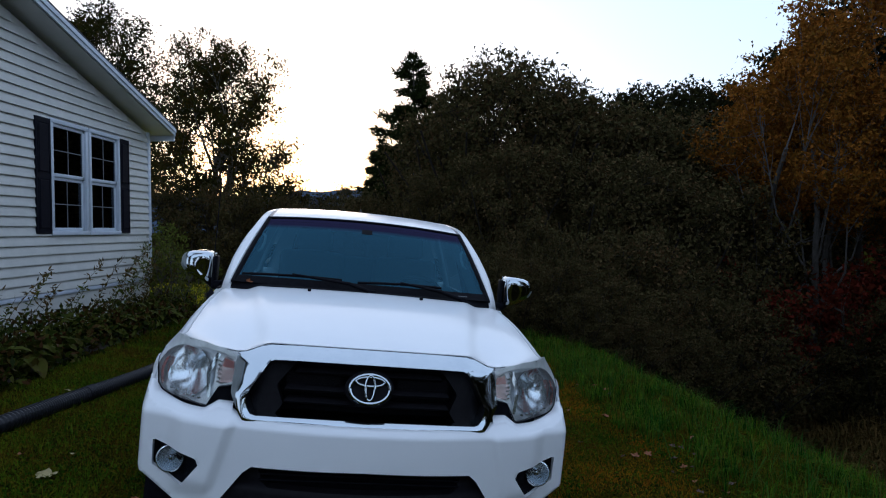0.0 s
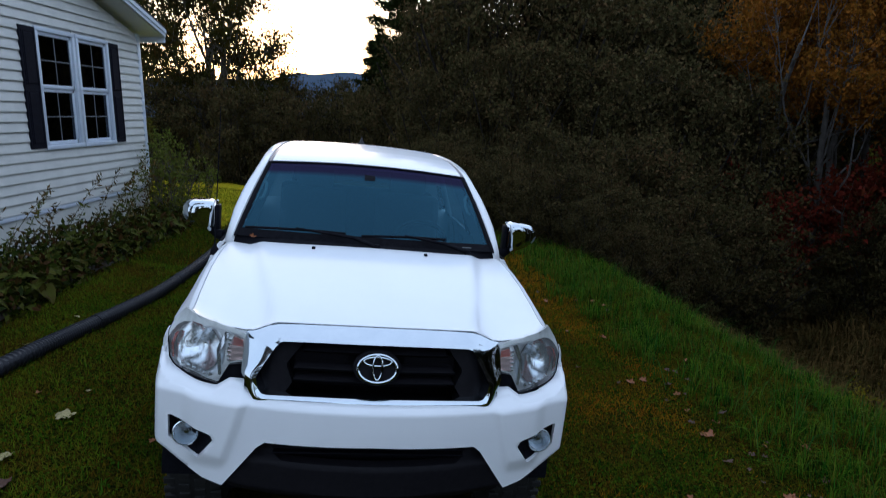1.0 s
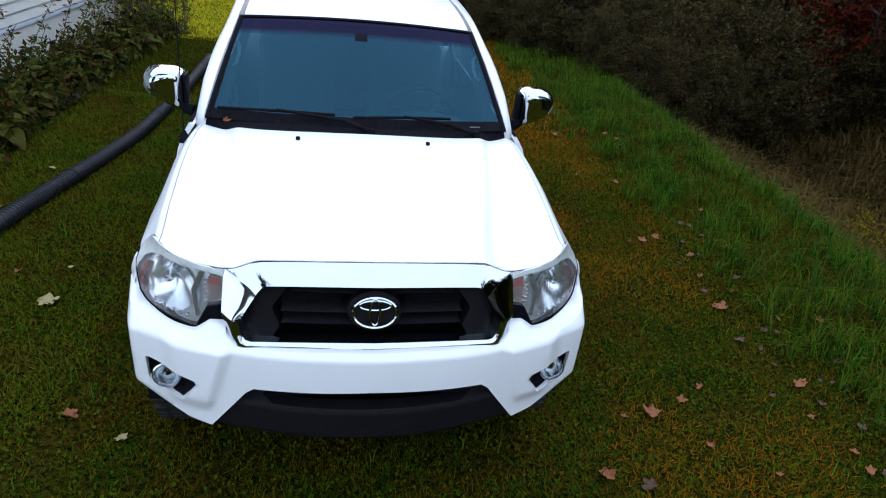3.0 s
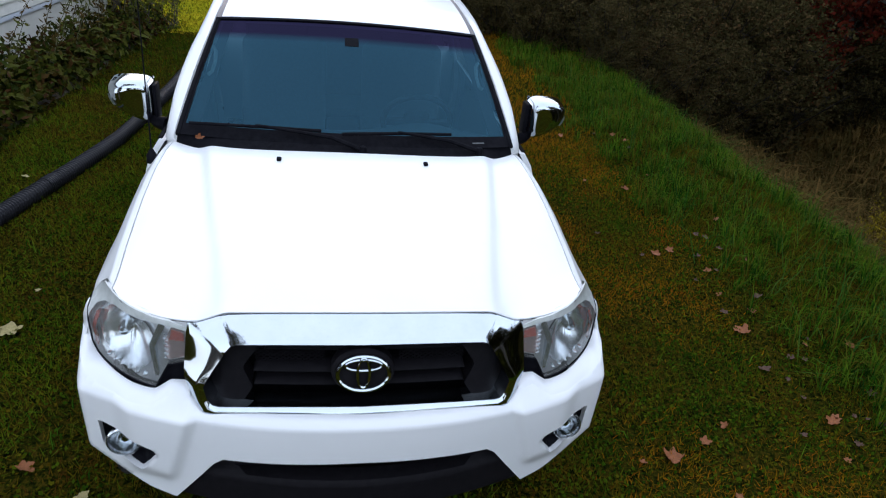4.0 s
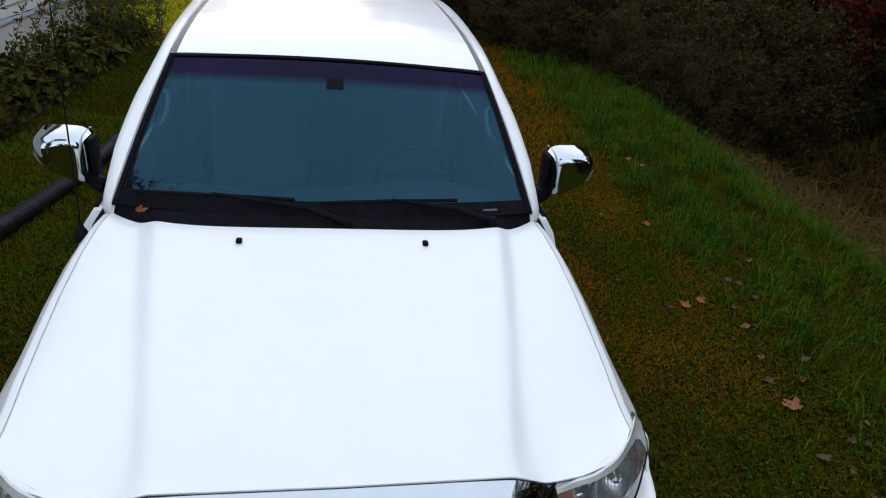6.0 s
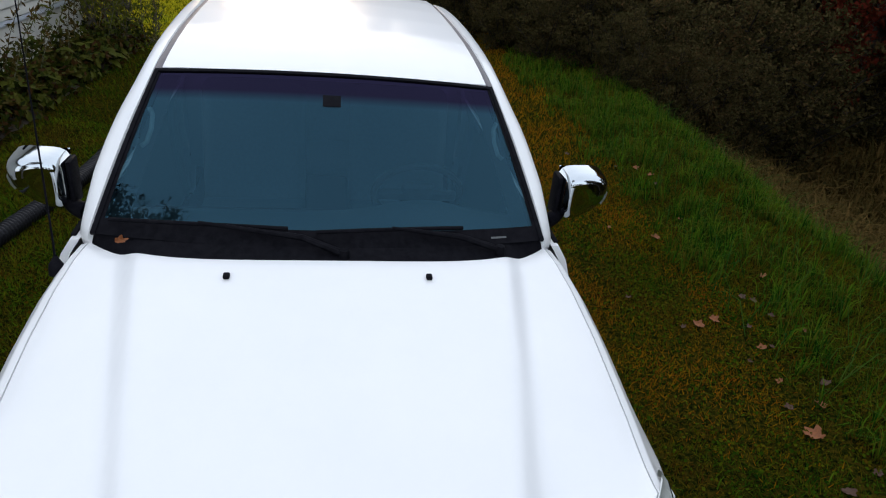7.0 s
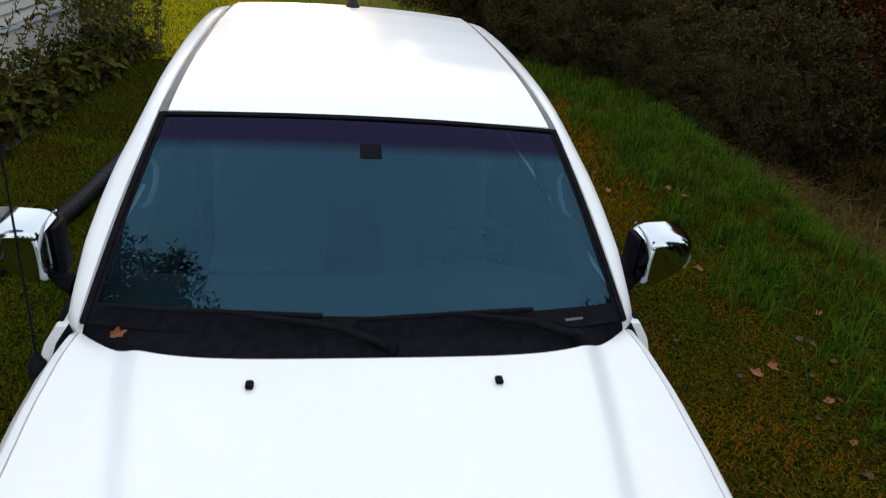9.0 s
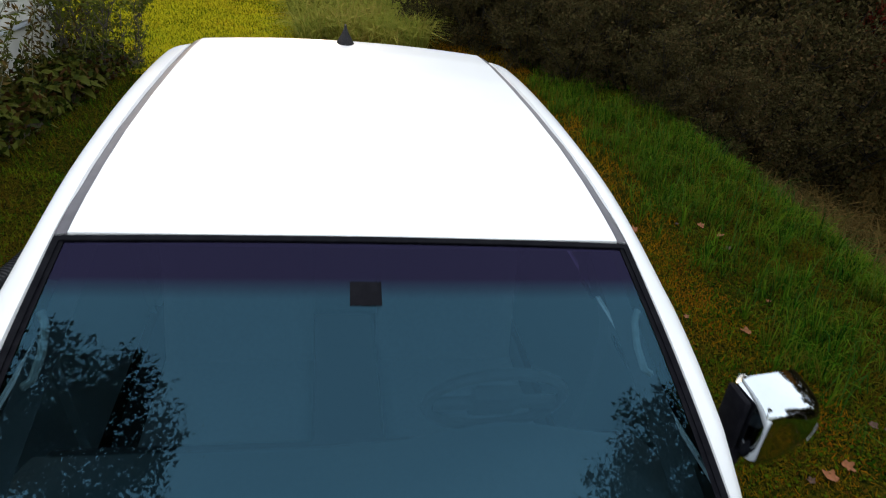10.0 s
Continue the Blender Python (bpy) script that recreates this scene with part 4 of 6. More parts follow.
# wheels
def wheel(parent_name, cx, cy):
    turn = Matrix.Translation((cx, cy, 0.385)) @ Matrix.Rotation(radians(90 if cx > 0 else -90), 4, "Y")
    w = part("wheel", lathe([(0.22, -0.12), (0.31, -0.128), (0.355, -0.122), (0.38, -0.10), (0.386, -0.05), (0.386, 0.05), (0.38, 0.10), (0.355, 0.122), (0.31, 0.128), (0.22, 0.12)], 48, turn), RUBBER, truck, "black all-terrain tyre on an alloy rim")
    lugs = []
    for k in range(40):
        for zz in (-0.105, -0.035, 0.035, 0.105):
            a = 2 * math.pi * (k + (0.5 if zz in (-0.035, 0.105) else 0)) / 40
            lugs.append(moved(box(0, 0, 0, 0.018, 0.034, 0.05, 0.003, 1), turn @ Matrix.Rotation(a, 4, "Z") @ Matrix.Translation((0.384 if abs(zz) < 0.1 else 0.378, 0, zz))))
    part("tread", joined(*lugs), RUBBER, w, smooth=0)
    part("rim", lathe([(0.225, 0.118), (0.215, 0.10), (0.205, 0.02), (0.20, -0.1)], 36, turn), STEEL, w)
    spokes = [moved(box(0, 0, 0, 0.16, 0.055, 0.03, 0.008), turn @ Matrix.Rotation(2 * math.pi * k / 6, 4, "Z") @ Matrix.Translation((0.13, 0, 0.085))) for k in range(6)]
    part("spokes", joined(*spokes, lathe([(0.0, 0.105), (0.05, 0.105), (0.065, 0.09), (0.065, 0.05)], 24, turn)), STEEL, w)
    part("brake_disc", lathe([(0.0, 0.0), (0.17, 0.0), (0.17, -0.02)], 30, turn), BLACK, w)


for cx in (-0.795, 0.795):
    for cy in (AXLE_F, AXLE_R):
        wheel("wheel", cx, cy)

# door mirrors in chrome shells
for s in (1, -1):
    flip = (lambda g: g) if s > 0 else mirrored

    def shell_m(u, v):
        # u round the outline, v from the rim at the back to the front
        a = 2 * math.pi * u
        c, d = math.cos(a), math.sin(a)
        n = 5.0 if c < 0 else 2.9
        r = (abs(c) ** n + abs(d) ** n) ** (-1 / n)
        px, pz = r * c, r * d
        k, deep = curve_at([(0, 1.0), (0.25, 0.98), (0.45, 0.94), (0.58, 0.88), (0.68, 0.80), (0.76, 0.70), (0.84, 0.55), (1, 0)], v), curve_at([(0, 0), (0.25, 0.38), (0.45, 0.70), (0.58, 0.85), (0.68, 0.935), (0.76, 0.975), (0.84, 0.992), (1, 1.0)], v)
        out = px * 0.5 + 0.5
        x = 1.026 + 0.106 * px * k
        z = 1.374 + 0.036 * out * k + (0.106 - 0.048 * out ** 1.3) * pz * k
        return x, 1.722 - 0.13 * deep + (0.03 * px + 0.02 * px * px) * k * k, z
    mirror = part("door_mirror", flip(sheet(shell_m, 40, 14)), CHROME, truck, "chrome-capped door mirror", smooth=60)
    part("inner_shroud", flip(box(0.914, 1.682, 1.366, 0.020, 0.085, 0.172, 0.009)), BLACK, mirror)
    part("arm", flip(tube([(0.86, 1.62, 1.268), (0.91, 1.65, 1.270), (0.965, 1.69, 1.305)], [0.038, 0.03, 0.028], 12)), BLACK, mirror)
    part("reflecting_glass", flip(panel([(0.925, 1.30), (1.09, 1.365), (1.095, 1.455), (0.925, 1.475)], [], 0.05, lambda x, z: 1.722, 0)), MIRROR, mirror)
    part("turn_lamp", flip(sheet(lambda u, v: tuple(c + o for c, o in zip(shell_m(0.86 + 0.10 * u, 0.25 + 0.45 * v), (0.003, -0.004, -0.002))), 8, 6)), HAZY, mirror, "clear turn lamp strip")

# washer nozzles, wipers, aerial, roof fin
for s in (-1, 1):
    hp = hood_point(0.5 + 0.5 * s * 0.316 / 0.811, 0.898)
    part("washer_nozzle", joined(box(hp[0], hp[1], hp[2] + 0.006, 0.020, 0.026, 0.014, 0.005)), BLACK, truck)


def blade(u0, u1, v0, v1):
    pts = [screen(u0 + (u1 - u0) * k / 12, v0 + (v1 - v0) * k / 12) for k in range(13)]
    return [(x, y - 0.016, z + 0.020 + 0.006 * math.sin(math.pi * k / 12)) for k, (x, y, z) in enumerate(pts)]


for u0, u1, v0, v1, ua in ((0.035, 0.41, 0.045, 0.06, 0.53), (0.47, 0.80, 0.04, 0.065, 0.88)):
    wiper = part("wiper", tube(blade(u0, u1, v0 + 0.02, v1 + 0.015), 0.0075, 8), BLACK, truck, "black wiper at rest")
    base = screen(ua, -0.03)
    mid = screen((u0 + u1) / 2, (v0 + v1) / 2 + 0.02)
    elbow = screen(ua - 0.09, 0.035)
    part("arm", tube([(base[0], base[1] - 0.02, base[2] + 0.012), (elbow[0], elbow[1] - 0.022, elbow[2] + 0.022), (mid[0], mid[1] - 0.024, mid[2] + 0.034)], [0.013, 0.011, 0.006], 8), BLACK, wiper)
    part("pivot_cap", lathe([(0.0, 0.022), (0.014, 0.020), (0.018, 0.008), (0.018, -0.02)], 14, Matrix.Translation((base[0], base[1] - 0.02, base[2] + 0.008))), BLACK, wiper)
aerial = part("aerial", tube([(-0.868, 1.272, 1.24), (-0.868, 1.286, 1.31), (-0.877, 1.372, 2.05)], [0.0042, 0.0036, 0.0022], 6), BLACK, truck, "thin black whip aerial")
part("base", lathe([(0.024, -0.03), (0.022, 0.006), (0.012, 0.022), (0.006, 0.034)], 14, Matrix.Translation((-0.866, 1.272, 1.245)) @ Matrix.Rotation(radians(-12), 4, "X")), BLACK, aerial)


def fin_pt(u, v):
    a = 2 * math.pi * u
    y = 3.46 + (0.075 - 0.05 * v) * math.cos(a) * (1 - 0.35 * v) + 0.055 * v
    return (0.034 * (1 - v) ** 1.6 + 0.004) * math.sin(a), y, roof_z(0, 3.46) - 0.004 + 0.068 * v ** 0.85


fin = sheet(fin_pt, 20, 8, True)
part("roof_aerial_fin", joined(fin, (([fin[0][8 * 21 + i] for i in range(20)]), [tuple(range(20))])), GREY_PLASTIC, truck, "small dark shark-fin roof aerial", smooth=50)

# cabin
part("dashboard", sheet(lambda u, v: (-0.74 + 1.48 * u, 1.30 + 0.50 * v, 1.262 + 0.014 * math.sin(math.pi * v) + 0.06 * math.exp(-(((u - 0.76) / 0.15) ** 2)) * step(0.3, 0.85, v) - 0.22 * max(0.0, v - 0.5) ** 2), 48, 20), TRIM, truck, "grey dashboard top")
part("dash_front", box(0, 1.80, 1.02, 1.44, 0.06, 0.38, 0.02), DARK_TRIM, truck)
part("steering_wheel", joined(sheet(lambda u, v: tuple((Matrix.Translation((0.376, 1.90, 1.25)) @ Matrix.Rotation(radians(-62), 4, "X") @ Vector(((0.185 + 0.016 * math.cos(6.2832 * v)) * math.cos(6.2832 * u), (0.185 + 0.016 * math.cos(6.2832 * v)) * math.sin(6.2832 * u), 0.016 * math.sin(6.2832 * v))))), 36, 10), moved(box(0, 0, 0, 0.34, 0.05, 0.03, 0.01), Matrix.Translation((0.376, 1.90, 1.245)) @ Matrix.Rotation(radians(-62), 4, "X")), moved(box(0, 0, 0.01, 0.14, 0.13, 0.05, 0.02), Matrix.Translation((0.376, 1.90, 1.24)) @ Matrix.Rotation(radians(-62), 4, "X"))), WHEEL_TRIM, truck)
for cx in (-0.36, 0.36):
    seat = part("front_seat", box(cx, 2.30, 0.86, 0.52, 0.54, 0.18, 0.06, 3), CLOTH, truck, "grey cloth front seat")
    part("backrest", moved(box(0, 0, 0, 0.50, 0.15, 0.66, 0.06, 3), Matrix.Translation((cx, 2.60, 1.18)) @ Matrix.Rotation(radians(-14), 4, "X")), CLOTH, seat)
    part("headrest", moved(box(0, 0, 0, 0.28, 0.11, 0.19, 0.05, 3), Matrix.Translation((cx, 2.70, 1.585)) @ Matrix.Rotation(radians(-8), 4, "X")), CLOTH, seat)
part("rear_seat", joined(box(0, 3.2, 0.86, 1.34, 0.44, 0.18, 0.05, 3), moved(box(0, 0, 0, 1.34, 0.14, 0.62, 0.05, 3), Matrix.Translation((0, 3.46, 1.15)) @ Matrix.Rotation(radians(-12), 4, "X"))), CLOTH, truck)
part("console", box(0, 2.25, 0.85, 0.22, 0.9, 0.3, 0.03), DARK_TRIM, truck)
part("cabin_floor", box(0, 2.6, 0.60, 1.6, 2.1, 0.04), DARK_TRIM, truck, smooth=0)
part("headliner", sheet(lambda u, v: (-0.63 + 1.26 * u, 1.95 + 1.62 * v, roof_z(-0.63 + 1.26 * u, 1.95 + 1.62 * v) - 0.045), 6, 12), TRIM, truck)
part("inspection_sticker", on_screen(0.868, 0.906, 0.028, 0.038, 0.004, 4, 2), WHEEL_TRIM, truck, "small pale sticker at the foot of the windscreen")
part("mirror_mount", on_screen(0.478, 0.528, 0.775, 0.85, 0.002, 4, 4), BLACK, truck)
for s in (1, -1):
    flip = (lambda g: g) if s > 0 else mirrored
    part("pillar_trim", flip(sheet(lambda u, v: (0.76 - 0.14 * v - 0.06 * u * (1 - v * 0.3), 1.43 + 0.52 * v + 0.09 * u, 1.30 + 0.40 * v), 3, 12)), TRIM, truck)
    part("grab_handle", flip(tube([(0.674, 1.70, 1.50), (0.655, 1.70, 1.515), (0.642, 1.735, 1.555), (0.642, 1.775, 1.595), (0.656, 1.80, 1.61)], 0.009, 8)), HAZY, truck)

# ---- plants ----
BARK = mottled(material("bark", rough=0.9), 8.0, [(0.3, (0.035, 0.028, 0.022)), (0.7, (0.09, 0.075, 0.06))], bump=0.8, bump_scale=40)
PALE_BARK = mottled(material("pale_bark", rough=0.85), 6.0, [(0.3, (0.040, 0.034, 0.028)), (0.6, (0.085, 0.076, 0.066)), (0.8, (0.13, 0.12, 0.105))], bump=0.6, bump_scale=40)
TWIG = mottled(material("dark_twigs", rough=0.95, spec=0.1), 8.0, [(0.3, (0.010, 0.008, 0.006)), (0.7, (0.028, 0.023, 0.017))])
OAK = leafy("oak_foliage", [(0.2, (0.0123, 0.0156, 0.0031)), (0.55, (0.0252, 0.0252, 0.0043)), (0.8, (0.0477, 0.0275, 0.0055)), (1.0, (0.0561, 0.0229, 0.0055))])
BRUSH = leafy("thicket_foliage", [(0.2, (0.0242, 0.0230, 0.0080)), (0.5, (0.0494, 0.0425, 0.0149)), (0.75, (0.0736, 0.0529, 0.0207)), (1.0, (0.0874, 0.0414, 0.0172))], patchy=0.4)
NEEDLE = leafy("pine_needles", [(0.2, (0.0083, 0.0144, 0.0039)), (0.6, (0.0178, 0.0246, 0.0059)), (1.0, (0.0327, 0.0333, 0.0071))], through_light=0.1)
ORANGE = leafy("autumn_foliage", [(0.2, (0.06885, 0.03825, 0.00544)), (0.5, (0.153, 0.0612, 0.0068)), (0.75, (0.1989, 0.06885, 0.00918)), (1.0, (0.0765, 0.05355, 0.00918))])
RED = leafy("red_foliage", [(0.2, (0.050, 0.010, 0.006)), (0.6, (0.105, 0.015, 0.008)), (1.0, (0.052, 0.028, 0.008))])
LIME = leafy("shrub_foliage", [(0.2, (0.040, 0.052, 0.010)), (0.6, (0.100, 0.115, 0.018)), (1.0, (0.140, 0.115, 0.026))], through_light=0.25)
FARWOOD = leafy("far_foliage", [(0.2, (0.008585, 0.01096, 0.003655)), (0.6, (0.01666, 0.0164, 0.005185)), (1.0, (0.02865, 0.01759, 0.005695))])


def leaf_geo(centres, length, width, rng, droop=0.25, ways=None, small=False):
    """Kite-shaped leaves (pointed ones where small), one face each, tilted at random."""
    n = len(centres)
    if ways is None:
        ways = rng.normal(size=(n, 3))
        ways[:, 2] -= droop
    ways = ways / np.linalg.norm(ways, axis=1)[:, None]
    side = np.cross(ways, rng.normal(size=(n, 3)))
    side /= np.linalg.norm(side, axis=1)[:, None] + 1e-9
    k = rng.uniform(0.6, 1.3, size=(n, 1))
    a, b = ways * length * k, side * width * k * 0.5
    if small:
        verts = np.stack([centres - b, centres + b, centres + a], axis=1).reshape(-1, 3)
        return verts, np.arange(3 * n).reshape(n, 3)
    verts = np.stack([centres, centres + a * 0.45 + b, centres + a, centres + a * 0.45 - b], axis=1).reshape(-1, 3)
    return verts, np.arange(4 * n).reshape(n, 4)


def quick_mesh(name, verts, faces, mat):
    me = bpy.data.meshes.new(name)
    n, k = faces.shape
    me.vertices.add(len(verts))
    me.vertices.foreach_set("co", verts.astype(np.float32).ravel())
    me.loops.add(n * k)
    me.loops.foreach_set("vertex_index", faces.astype(np.int32).ravel())
    me.polygons.add(n)
    me.polygons.foreach_set("loop_start", np.arange(0, n * k, k, dtype=np.int32))
    me.update(calc_edges=True)
    me.materials.append(mat)
    return me


def branches(rng, start, way, length, radius, depth, out, tips, curl=0.35, forks=3, rise=0.12):
    """Grows a bent, tapering limb and its side limbs."""
    pts, rads = [Vector(start)], [radius]
    d = Vector(way).normalized()
    n = 5 if radius > 0.03 else (3 if depth else 2)
    for i in range(n):
        d = (d + Vector(rng.normal(size=3)) * curl * 0.35 + Vector((0, 0, rise))).normalized()
        pts.append(pts[-1] + d * length / n)
        rads.append(radius * (1 - 0.72 * (i + 1) / n))
    if depth or rng.uniform() < 0.5:
        out.append(tube(pts, rads, 6 if radius > 0.03 else 3, False))
    if depth == 0:
        tips.extend(tuple(p) for p in pts[1:])
        return
    for k in range(forks):
        i = int(rng.integers(1, n + 1))
        a = rng.uniform(0, 2 * math.pi)
        o = d.orthogonal().normalized()
        o.rotate(Matrix.Rotation(a, 3, d))
        branches(rng, pts[i], d * rng.uniform(0.4, 0.9) + o, length * rng.uniform(0.5, 0.75), rads[i] * 0.7, depth - 1, out, tips, curl, forks, rise)
    branches(rng, pts[-1], d, length * 0.6, rads[-1], depth - 1, out, tips, curl, forks, rise)


def make_tree(name, label, seed, tall, spread, foliage, bark, leaves, leaf, clump, stems=1, trunk=0.16, bare=0.25, depth=3, category="tree", lean=0.0, tufts=400, flare=0.25):
    """A trunk or several, limbs in two or three orders, and leaves in tufts along the outer twigs."""
    rng = np.random.default_rng(seed)
    tree = thing(name, label, category)
    limbs, tips = [], []
    for k in range(stems):
        a = 2 * math.pi * k / stems + rng.uniform(0, 1)
        off = Vector((math.cos(a), math.sin(a), 0)) * (0.0 if stems == 1 else trunk * 2.5)
        way = Vector((math.cos(a) * flare * (stems > 1) + lean, math.sin(a) * flare * (stems > 1), 1.0)).normalized()
        h0 = tall * rng.uniform(0.74, 0.86)
        pts, rads = [off - Vector((0, 0, 0.4))], [trunk * 1.35]
        for i in range(9):
            way = (way + Vector(rng.normal(size=3)) * 0.08).normalized()
            way.z = max(way.z, 0.6)
            pts.append(pts[-1] + way * h0 / 9)
            rads.append(trunk * (1 - 0.75 * (i + 1) / 9))
        limbs.append(tube(pts, rads, 10))
        for i in range(1, 10):
            if i / 9 < bare:
                continue
            for j in range(3 if stems == 1 else 2):
                a = rng.uniform(0, 2 * math.pi)
                reach = spread * (1.0 - 0.5 * abs(i / 9 - 0.45)) * rng.uniform(0.5, 1.0)
                branches(rng, pts[i], (math.cos(a), math.sin(a), rng.uniform(0.1, 0.6)), reach * 0.5, max(0.012, rads[i] * 0.5), depth - 2, limbs, tips)
        for j in range(4):
            branches(rng, pts[-1 - j % 2], way + Vector(rng.normal(size=3)) * 0.5, tall * 0.2, rads[-1], depth - 2, limbs, tips)
    tips = np.array(tips)
    # keep to the stated height
    top = np.quantile(tips[:, 2], 0.995)
    k = tall / top
    wide = np.quantile(np.hypot(tips[:, 0], tips[:, 1]), 0.95)
    q = spread / wide
    geo = joined(*limbs)
    part("trunk", ([(x * q, y * q, z * k) for x, y, z in geo[0]], geo[1]), bark, tree)
    tips = tips * np.array((q, q, k))
    hubs = tips[rng.integers(0, len(tips), tufts)]
    pick = hubs[rng.integers(0, tufts, leaves)]
    ball = rng.normal(size=(leaves, 3))
    ball /= np.linalg.norm(ball, axis=1)[:, None]
    c = pick + ball * rng.uniform(0.0, 1.0, size=(leaves, 1)) ** 0.5 * clump * 1.7 * np.array((1.15, 1.15, 0.7))
    c[:, 2] = np.maximum(c[:, 2], 0.02)
    v, f = leaf_geo(c, leaf, leaf * 0.65, rng, small=True)
    crown = new("crown", quick_mesh("crown", v, f, foliage))
    crown.parent = tree
    return tree


def make_pine(name, label, seed, tall, spread, needles):
    rng = np.random.default_rng(seed)
    tree = thing(name, label, "conifer")
    limbs, cs, ws = [tube([(0, 0, -0.3), (0.05, 0, tall * 0.5), (0, 0.04, tall)], [0.17, 0.1, 0.015], 10)], [], []
    for i in range(26):
        k = i / 25
        z = tall * (0.10 + 0.88 * k)
        r = spread * (1 - k) ** 0.75 * (0.7 + 0.5 * abs(math.sin(i * 2.4))) + 0.15
        for j in range(6):
            a = rng.uniform(0, 2 * math.pi)
            reach = r * rng.uniform(0.6, 1.1)
            e = Vector((math.cos(a) * reach, math.sin(a) * reach, z + reach * rng.uniform(-0.12, 0.22)))
            limbs.append(tube([(0, 0, z), tuple(e)], [0.02, 0.004], 4, False))
            m = int(needles * reach / (26 * 6 * spread * 0.5)) + 6
            t = rng.uniform(0.25, 1.0, size=(m, 1))
            b = np.array((0, 0, z)) + t * (np.array(e) - np.array((0, 0, z)))
            cs.append(b + rng.normal(size=(m, 3)) * 0.09 * (1.3 - t * 0.5))
            w = rng.normal(size=(m, 3)) * 0.7 + np.array((math.cos(a), math.sin(a), 0.35))
            ws.append(w)
    part("trunk", joined(*limbs), BARK, tree)
    v, f = leaf_geo(np.concatenate(cs), 0.22, 0.06, rng, ways=np.concatenate(ws), small=True)
    crown = new("crown", quick_mesh("crown", v, f, NEEDLE))
    crown.parent = tree
    return tree


def put(ob, x, y, turn=0.0, size=1.0, dz=0.0):
    ob.matrix_world = Matrix.Translation((x, y, height(x, y) + dz)) @ Matrix.Rotation(radians(turn), 4, "Z") @ Matrix.Diagonal((size, size, size, 1))


def more(ob, x, y, turn, size, dz=0.0, group=""):
    c = copy_thing(ob, Matrix.Identity(4))
    c.matrix_basis = Matrix.Translation((x, y, height(x, y) + dz)) @ Matrix.Rotation(radians(turn), 4, "Z") @ Matrix.Diagonal((size, size, size, 1))
    if group:
        tagged(c, group=group)
    return c


def make_broadleaf(name, label, seed, tall, spread, foliage, bark, leaves, leaf, lobes=16, trunk=0.2, base=0.3, stems=1, lobe=0.36, clump=0.17, flare=0.2, category="tree", fork=0.55, twigs=13, reach=(0.3, 0.85)):
    """A trunk or several that fork into limbs, each limb ending in a lobe of twigs, with leaves in tufts on the twigs."""
    rng = np.random.default_rng(seed)
    tree = thing(name, label, category)
    limbs, hubs, trunks = [], [], []
    for k in range(stems):
        a = 2 * math.pi * k / stems + rng.uniform(0, 1)
        p = Vector((math.cos(a), math.sin(a), 0)) * (trunk * 2.0 * (stems > 1)) - Vector((0, 0, 0.5))
        way = Vector((math.cos(a) * flare * (stems > 1), math.sin(a) * flare * (stems > 1), 1.0))
        pts, rads = [p], [trunk * 1.3]
        for i in range(8):
            way = (way + Vector((*(rng.normal(size=2) * 0.09), 0))).normalized()
            pts.append(pts[-1] + way * (tall * fork + 0.5) / 8)
            rads.append(trunk * (1 - 0.55 * (i + 1) / 8))
        limbs.append(tube(pts, rads, 9))
        trunks.append((pts, rads))
    for i in range(lobes):
        t = (i + 0.5) / lobes
        size = spread * lobe * rng.uniform(0.7, 1.25)
        z = tall * (base + (1 - base) * t) - size * 0.7 * t
        a = 2.4 * i + rng.uniform(-0.5, 0.5)
        r = spread * (math.sin(math.pi * (0.2 + 0.75 * t)) ** 0.7) * rng.uniform(*reach)
        c = Vector((math.cos(a) * r, math.sin(a) * r, z))
        pts, rads = trunks[int(rng.integers(0, stems))]
        j = max(1, min(8, int(8 * (z / (tall * fork)) * rng.uniform(0.45, 0.8))))
        q, rad = pts[j], max(0.012, rads[j] * 0.45)
        bend = (q + c) / 2 + Vector((*(rng.normal(size=2) * 0.12 * size), -0.15 * r)) + Vector((c.x - q.x, c.y - q.y, 0)) * 0.12
        limbs.append(tube([q, (q + bend) / 2 + Vector((0, 0, -0.03)), bend, (bend + c) / 2, c], [rad, rad * 0.8, rad * 0.6, rad * 0.42, rad * 0.25], 6, False))
        for m in range(twigs):
            d = Vector(rng.normal(size=3))
            d.z = d.z * 0.75 + 0.15
            d = d.normalized() * size * rng.uniform(0.55, 1.1)
            m0 = bend + (c - bend) * rng.uniform(0.35, 1.0)
            e = c + d
            mid = (m0 + e) / 2 + Vector(rng.normal(size=3)) * 0.08 * size
            limbs.append(tube([m0, mid, e], [0.012, 0.008, 0.003], 3, False))
            hubs += [tuple(mid), tuple(m0 + (e - m0) * 0.75), tuple(e), tuple(e)]
    hubs = np.array(hubs)
    part("trunk", joined(*limbs), bark, tree)
    c = hubs[rng.integers(0, len(hubs), leaves)]
    c = c + rng.normal(size=(leaves, 3)) * clump * np.array((1.1, 1.1, 0.75)) * rng.uniform(0.4, 1.3, size=(leaves, 1))
    c[:, 2] = np.maximum(c[:, 2], 0.02)
    v, f = leaf_geo(c, leaf, leaf * 0.65, rng, small=True)
    crown = new("crown", quick_mesh("crown", v, f, foliage))
    crown.parent = tree
    return tree


